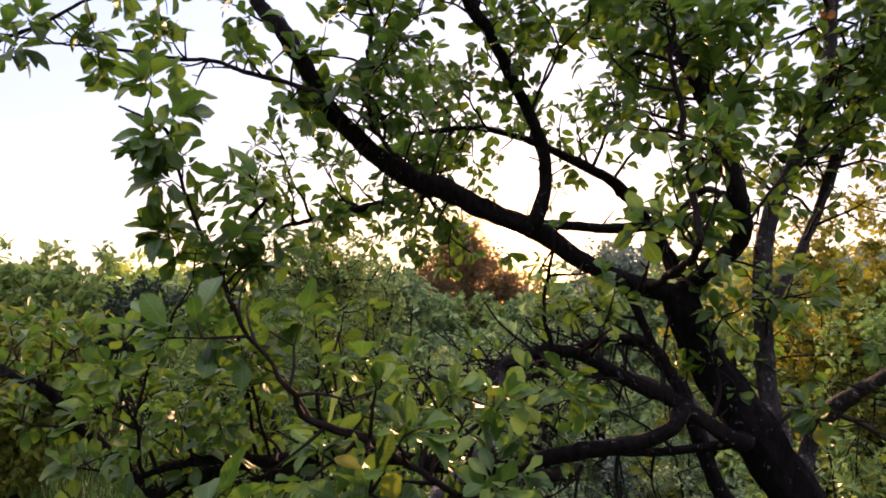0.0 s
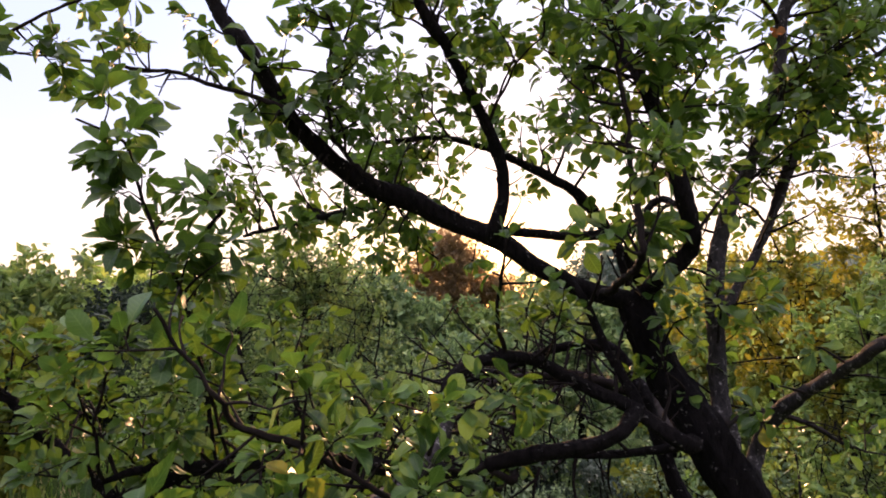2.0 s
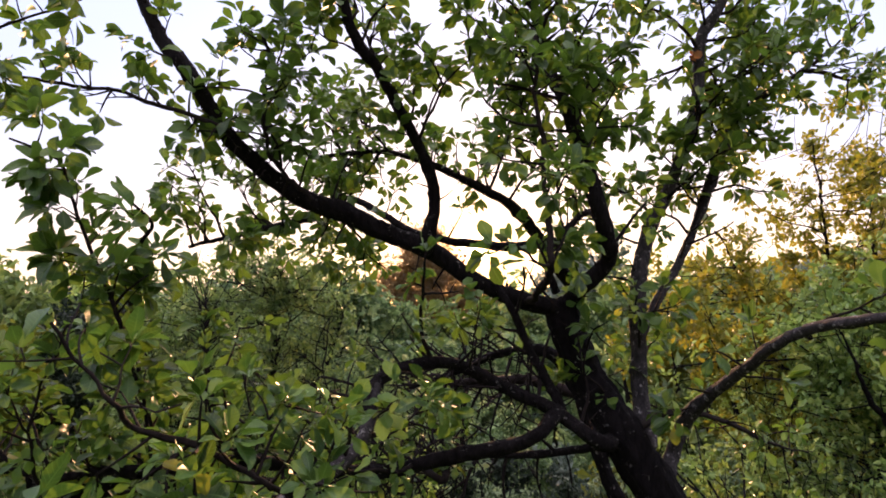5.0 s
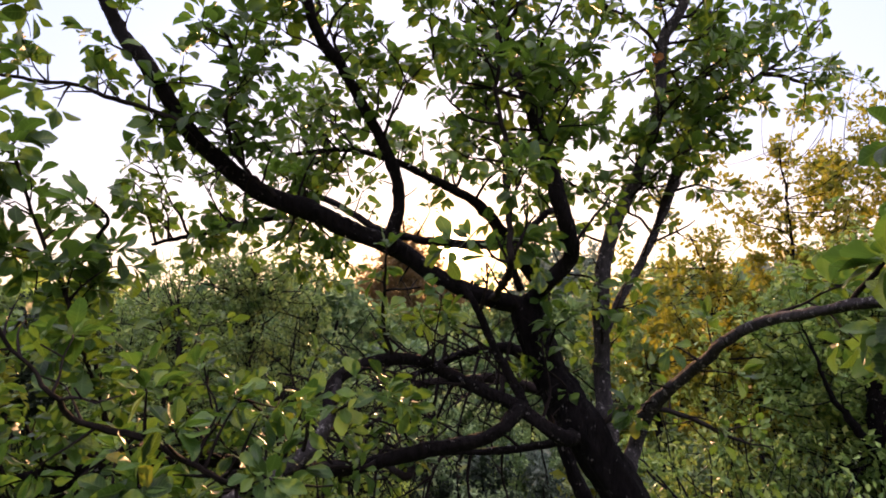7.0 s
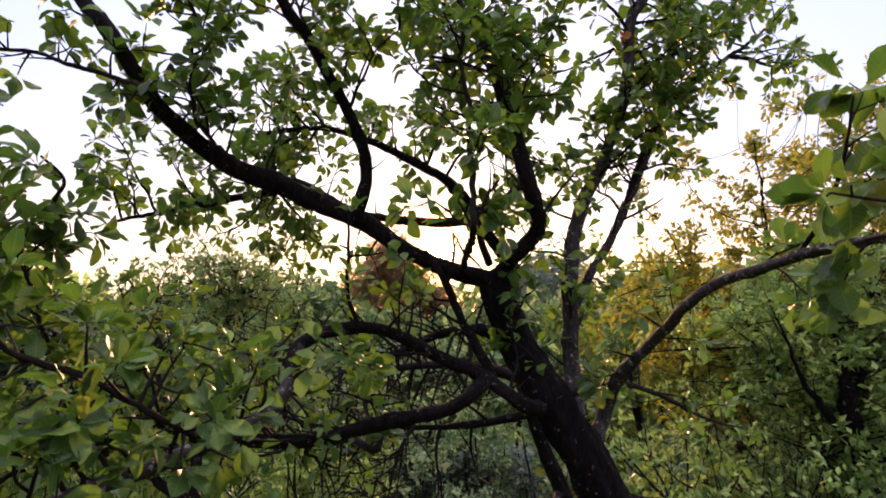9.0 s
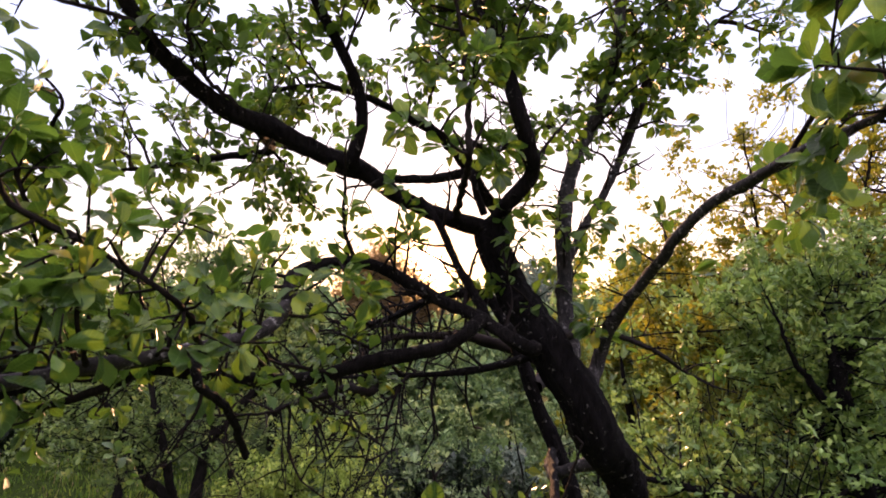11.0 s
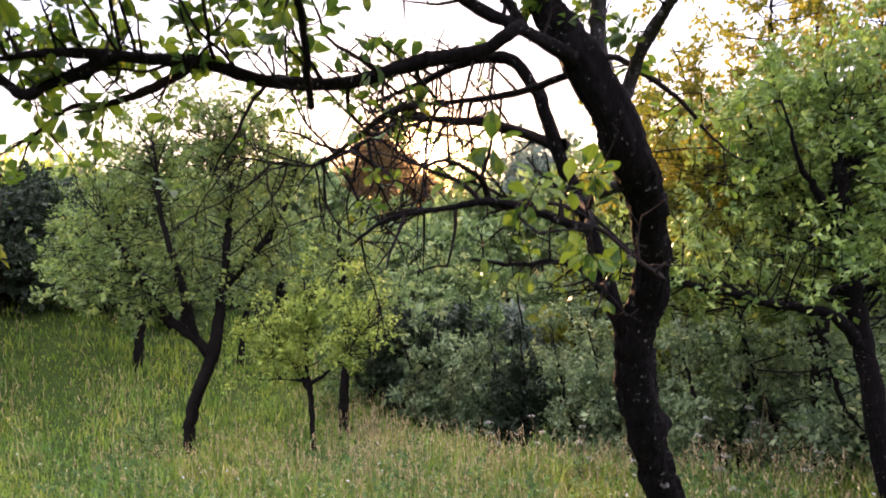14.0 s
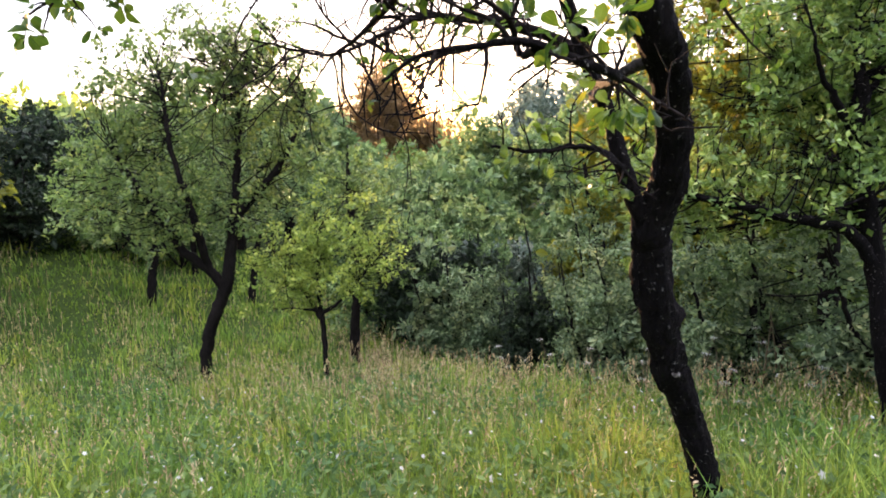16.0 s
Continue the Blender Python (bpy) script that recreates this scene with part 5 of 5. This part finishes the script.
def build_grass():
    """Blades in tufts, taller and shorter by patches, lush or pale."""
    rng = np.random.default_rng(5)
    per = 8
    x, y, r = meadow_places(rng, 24000, (1.1, 19))
    clump = 0.5 + 0.5 * np.sin(2.3 * x + 1.1 * np.sin(1.7 * y)) * np.cos(1.9 * y + 0.7 * np.sin(2.1 * x))
    bx, by = rng.uniform(-13, 13, 14000), rng.uniform(-11, 9, 14000)
    rest = ~((np.hypot(bx - 0.1, by + 0.3) > 1.0) & (np.abs(np.arctan2(bx - 0.1, by + 0.3) + radians(3)) < radians(58))) & (bx < np.interp(by, EDGE_Y, EDGE_X) + 1.0)
    x, y, r, clump = np.append(x, bx[rest]), np.append(y, by[rest]), np.append(r, rng.uniform(8.0, 15.0, rest.sum())), np.append(clump, np.full(rest.sum(), 0.5))
    tall = rng.uniform(0.09, 0.25, len(x)) * (0.55 + 0.7 * clump + 0.2 * ease(0.6, 2.4, x)) * rng.choice([0.75, 1.0, 1.45], len(x), p=[0.35, 0.45, 0.2])
    tall = tall * (1 - 0.6 * on_track(x, y))
    way = rng.uniform(0, 6.28, len(x))
    # Ripe patches are pale; the share by distance lightens the far meadow by colour.
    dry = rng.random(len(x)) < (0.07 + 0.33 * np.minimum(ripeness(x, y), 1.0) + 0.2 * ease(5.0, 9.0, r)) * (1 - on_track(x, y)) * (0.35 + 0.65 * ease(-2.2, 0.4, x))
    x, y, r, tall, way, dry = (np.repeat(a, per) for a in (x, y, r, tall, way, dry))
    n = len(x)
    x, y = x + rng.normal(size=n) * (0.012 + 0.008 * r), y + rng.normal(size=n) * (0.012 + 0.008 * r)
    h = tall * rng.uniform(0.55, 1.15, n)
    w = (0.0014 + 0.0008 * r) * rng.uniform(0.6, 1.4, n)
    z = ground_z(x, y) - 0.01
    th = way + rng.normal(size=n) * 1.3
    lean = rng.uniform(0.05, 0.85, n) * h
    side = np.stack([np.cos(th + 1.57), np.sin(th + 1.57), np.zeros(n)], 1)
    out = np.stack([np.cos(th), np.sin(th), np.zeros(n)], 1)
    b = np.stack([x, y, z], 1)
    up = np.array([0, 0, 1.0])
    v = np.stack([b - side * w[:, None], b + side * w[:, None],
                  b + up * (0.6 * h)[:, None] + out * (0.35 * lean)[:, None] - side * (0.8 * w)[:, None], b + up * (0.6 * h)[:, None] + out * (0.35 * lean)[:, None] + side * (0.8 * w)[:, None],
                  b + up * h[:, None] + out * lean[:, None]], 1)
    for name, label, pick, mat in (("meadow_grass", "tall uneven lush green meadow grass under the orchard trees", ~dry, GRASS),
                                   ("ripening_grass", "pale yellow-green grass, ripe in patches and lightened far off", dry, GRASS_PALE)):
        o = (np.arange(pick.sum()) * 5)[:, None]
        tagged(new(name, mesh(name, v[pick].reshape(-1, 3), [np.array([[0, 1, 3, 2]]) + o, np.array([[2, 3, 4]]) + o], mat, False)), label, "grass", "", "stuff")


def build_seed_heads():
    """Thin stalks that carry loose tan heads of four small spikelets."""
    rng = np.random.default_rng(6)
    x, y, r = meadow_places(rng, 33000, (1.8, 17))
    ripe = 0.5 * (0.5 + 0.5 * np.sin(1.3 * x + 2.0 + 0.8 * np.sin(1.1 * y)) * np.cos(1.2 * y + 0.5)) ** 2
    ripe = ripe + ripeness(x, y)
    edge = np.exp(-((x - np.interp(y, EDGE_Y, EDGE_X)) / 0.45) ** 2)
    keep = rng.random(len(x)) < (0.5 * ripe * ease(3.2, 5.4, r) + 0.13 * ease(1.5, 3.5, r)) * (1 - on_track(x, y)) + 1.2 * edge
    x, y, r = x[keep], y[keep], r[keep]
    n = len(x)
    h = rng.uniform(0.14, 0.40, n)
    th = rng.uniform(0, 6.28, n)
    out = np.stack([np.cos(th), np.sin(th), np.zeros(n)], 1)
    side = np.stack([-np.sin(th), np.cos(th), np.zeros(n)], 1)
    b = np.stack([x, y, ground_z(x, y)], 1)
    top = b + np.array([0, 0, 1.0]) * h[:, None] + out * (h * rng.uniform(0.0, 0.4, n))[:, None]
    w = (0.0008 + 0.0003 * r)[:, None]
    stalk = np.stack([b - side * w, b + side * w, top], 1).reshape(-1, 3)
    ax = (top - b) / np.linalg.norm(top - b, axis=1)[:, None]
    k = 4
    hl = np.repeat(rng.uniform(0.03, 0.085, n), k)
    s = np.tile(np.linspace(-0.6, 0.35, k), n)
    a2 = np.repeat(ax, k, 0) + rng.normal(size=(n * k, 3)) * 0.38
    p0 = np.repeat(top, k, 0) + np.repeat(ax, k, 0) * (s * hl)[:, None] + rng.normal(size=(n * k, 3)) * 0.003
    hw = (np.repeat(0.0016 + 0.0006 * r, k) * rng.uniform(0.6, 1.4, n * k))[:, None]
    sd, od = np.repeat(side, k, 0), np.repeat(out, k, 0)
    ln = (hl * rng.uniform(0.25, 0.5, n * k))[:, None]
    m = p0 + a2 * ln * 0.45
    head = np.stack([p0, m - sd * hw, m + sd * hw, m - od * hw, m + od * hw, p0 + a2 * ln], 1).reshape(-1, 3)
    t1 = np.arange(3 * n).reshape(-1, 3)
    t2 = (np.array([[0, 1, 3], [0, 3, 2], [0, 2, 4], [0, 4, 1], [5, 3, 1], [5, 2, 3], [5, 4, 2], [5, 1, 4]])[None] + (np.arange(n * k) * 6)[:, None, None]).reshape(-1, 3) + 3 * n
    tagged(new("grass_seed_heads", mesh("grass_seed_heads", np.vstack([stalk, head]), np.vstack([t1, t2]), SEED, False)), "tan ripe seed heads on thin meadow grass stalks", "grass", "", "stuff")


def build_flowers():
    """Small white flower heads of five petals."""
    rng = np.random.default_rng(8)
    x, y, r = meadow_places(rng, 450, (1.4, 11))
    vs, fs, o = [], [], 0
    for xi, yi in zip(x, y):
        z = float(ground_z(xi, yi)) + rng.uniform(0.16, 0.34)
        s = rng.uniform(0.007, 0.016)
        tilt = rng.normal(size=2) * 0.4
        ring = [(0, 0, 0.003)]
        for k in range(10):
            a, q = k * math.pi / 5, s * (1.0 if k % 2 == 0 else 0.55)
            ring.append((q * math.cos(a), q * math.sin(a), q * (tilt[0] * math.cos(a) + tilt[1] * math.sin(a))))
        vs.append(np.array(ring) + (xi, yi, z))
        fs.append(np.array([(0, 1 + k, 1 + (k + 1) % 10) for k in range(10)]) + o)
        o += 11
    tagged(new("meadow_flowers", mesh("meadow_flowers", np.vstack(vs), np.vstack(fs), PETAL, False)), "small white wildflowers scattered through the meadow grass", "flowers", "", "stuff")


def build_weeds():
    """Broad-leaved plants low in the grass."""
    rng = np.random.default_rng(9)
    x, y, r = meadow_places(rng, 3200, (1.2, 11))
    k = 9
    n = len(x)
    h = rng.uniform(0.05, 0.26, (n, k))
    place = np.stack([np.repeat(x, k) + rng.normal(size=n * k) * 0.035, np.repeat(y, k) + rng.normal(size=n * k) * 0.035, np.repeat(ground_z(x, y), k) + h.ravel()], 1)
    axis = rng.normal(size=(n * k, 3)) + np.array([0, 0, 0.35])
    nrm = rng.normal(size=(n * k, 3)) * 0.4 + np.array([0, 0, 1.0])
    v, f = scatter(SIMPLE, place, axis, nrm, rng.uniform(0.03, 0.075, n * k))
    tagged(new("meadow_weeds", mesh("meadow_weeds", v, f, WEED, False)), "low broad-leaved weeds between the meadow grasses", "weeds", "", "stuff")


def umbel_plant(at, tall, lean, seed, group):
    """A tall meadow-edge plant: a ridged stalk that branches into flat heads of tiny pale flowers."""
    rng = np.random.default_rng(seed)
    root = tagged(new("umbel_plant"), "tall thin meadow plant with flat pale flower heads", "plant", group)
    root.location = (at[0], at[1], gz(at[0], at[1]) - 0.02)
    stalk = smooth_path([(0, 0, -0.02, 0.005), (lean[0] * 0.3, lean[1] * 0.3, tall * 0.5, 0.0042), (lean[0], lean[1], tall, 0.0028)], 0.04)
    v, q, t = tube(stalk, 6, 0.1, rng)
    child("stalk", mesh("stalk", v, [q, t], STRAW), root)
    for k in range(3):
        start = stalk[-1 - 3 * k, :3]
        tip = start + np.array([rng.normal() * 0.05, rng.normal() * 0.05, 0.07 + 0.03 * rng.random()])
        rays = [tube(np.array([(*start, 0.002), (*tip, 0.0015)]), 4)]
        ends = []
        for j in range(14):
            a, w = 2.4 * j, 0.036 * math.sqrt((j + 0.5) / 14)
            e = tip + np.array([w * math.cos(a), w * math.sin(a), 0.022 - 5 * w * w + rng.normal() * 0.002])
            rays.append(tube(np.array([(*tip, 0.0008), (*e, 0.0006)]), 3))
            ends.append(e)
        v, f = join(rays)
        head = child("flower_head", mesh("flower_head", v, f, STRAW), root)
        place = np.repeat(np.array(ends), 5, axis=0) + rng.normal(size=(70, 3)) * np.array([0.005, 0.005, 0.0015])
        v, f = scatter(SIMPLE, place, rng.normal(size=place.shape) * np.array([1, 1, 0.2]), np.array([0, 0, 1.0]) + rng.normal(size=place.shape) * 0.3, rng.uniform(0.006, 0.01, 70))
        child("florets", mesh("florets", v, f, PETAL, False), head, "pale creamy florets", "stuff")
    place = stalk[rng.integers(1, len(stalk) - 4, 9), :3]
    v, f = scatter(SIMPLE, place, rng.normal(size=(9, 3)) * np.array([1, 1, 0.3]) + np.array([0, 0, 0.3]), rng.normal(size=(9, 3)) * 0.4 + np.array([0, 0, 1.0]), rng.uniform(0.05, 0.11, 9))
    child("leaves", mesh("leaves", v, f, WEED, False), root, "", "stuff")


def dry_stem(at, tall, lean, seed):
    """A dead brown stem of last year with a few broken side twigs."""
    rng = np.random.default_rng(seed)
    root = tagged(new("dry_stem"), "dead brown stem standing at the gully edge", "plant", "dry stems")
    root.location = (at[0], at[1], gz(at[0], at[1]) - 0.02)
    line = smooth_path([(0, 0, -0.03, 0.009), (lean[0] * 0.4, lean[1] * 0.4, tall * 0.5, 0.0075), (lean[0], lean[1], tall, 0.003)], 0.03)
    v, q, t = tube(line, 6, 0.15, rng, 3)
    child("stem", mesh("stem", v, [q, t], STRAW), root)
    for k in range(3):
        o = line[rng.integers(len(line) // 3, len(line) - 2)]
        e = o[:3] + np.array([rng.normal() * 0.12, rng.normal() * 0.08, 0.1])
        v, q, t = tube(smooth_path([(*o[:3], o[3] * 0.6), (*((o[:3] + e) / 2 + rng.normal(size=3) * 0.015), o[3] * 0.45), (*e, 0.001)], 0.03), 5, 0.1, rng)
        child("side_twig", mesh("side_twig", v, [q, t], STRAW), root)


for k, (px, py, tall) in enumerate([(2.75, 3.95, 0.55), (3.15, 4.05, 0.62), (2.35, 4.35, 0.5), (2.0, 4.75, 0.48), (1.7, 5.05, 0.52), (3.3, 3.6, 0.46), (2.55, 3.5, 0.4), (1.3, 5.5, 0.45)]):
    umbel_plant((px, py), tall, (0.04 * math.sin(3 * k), 0.05 * math.cos(5 * k)), 300 + k, "umbel plants")
for k, (px, py, tall) in enumerate([(3.3, 4.2, 0.75), (3.42, 4.15, 0.6), (3.55, 4.3, 0.85), (2.95, 4.6, 0.6), (3.7, 4.0, 0.5)]):
    dry_stem((px, py), tall, (0.12 * math.sin(2.2 * k + 1), 0.06 * math.cos(3 * k)), 330 + k)
build_grass()
build_weeds()
build_seed_heads()
build_flowers()
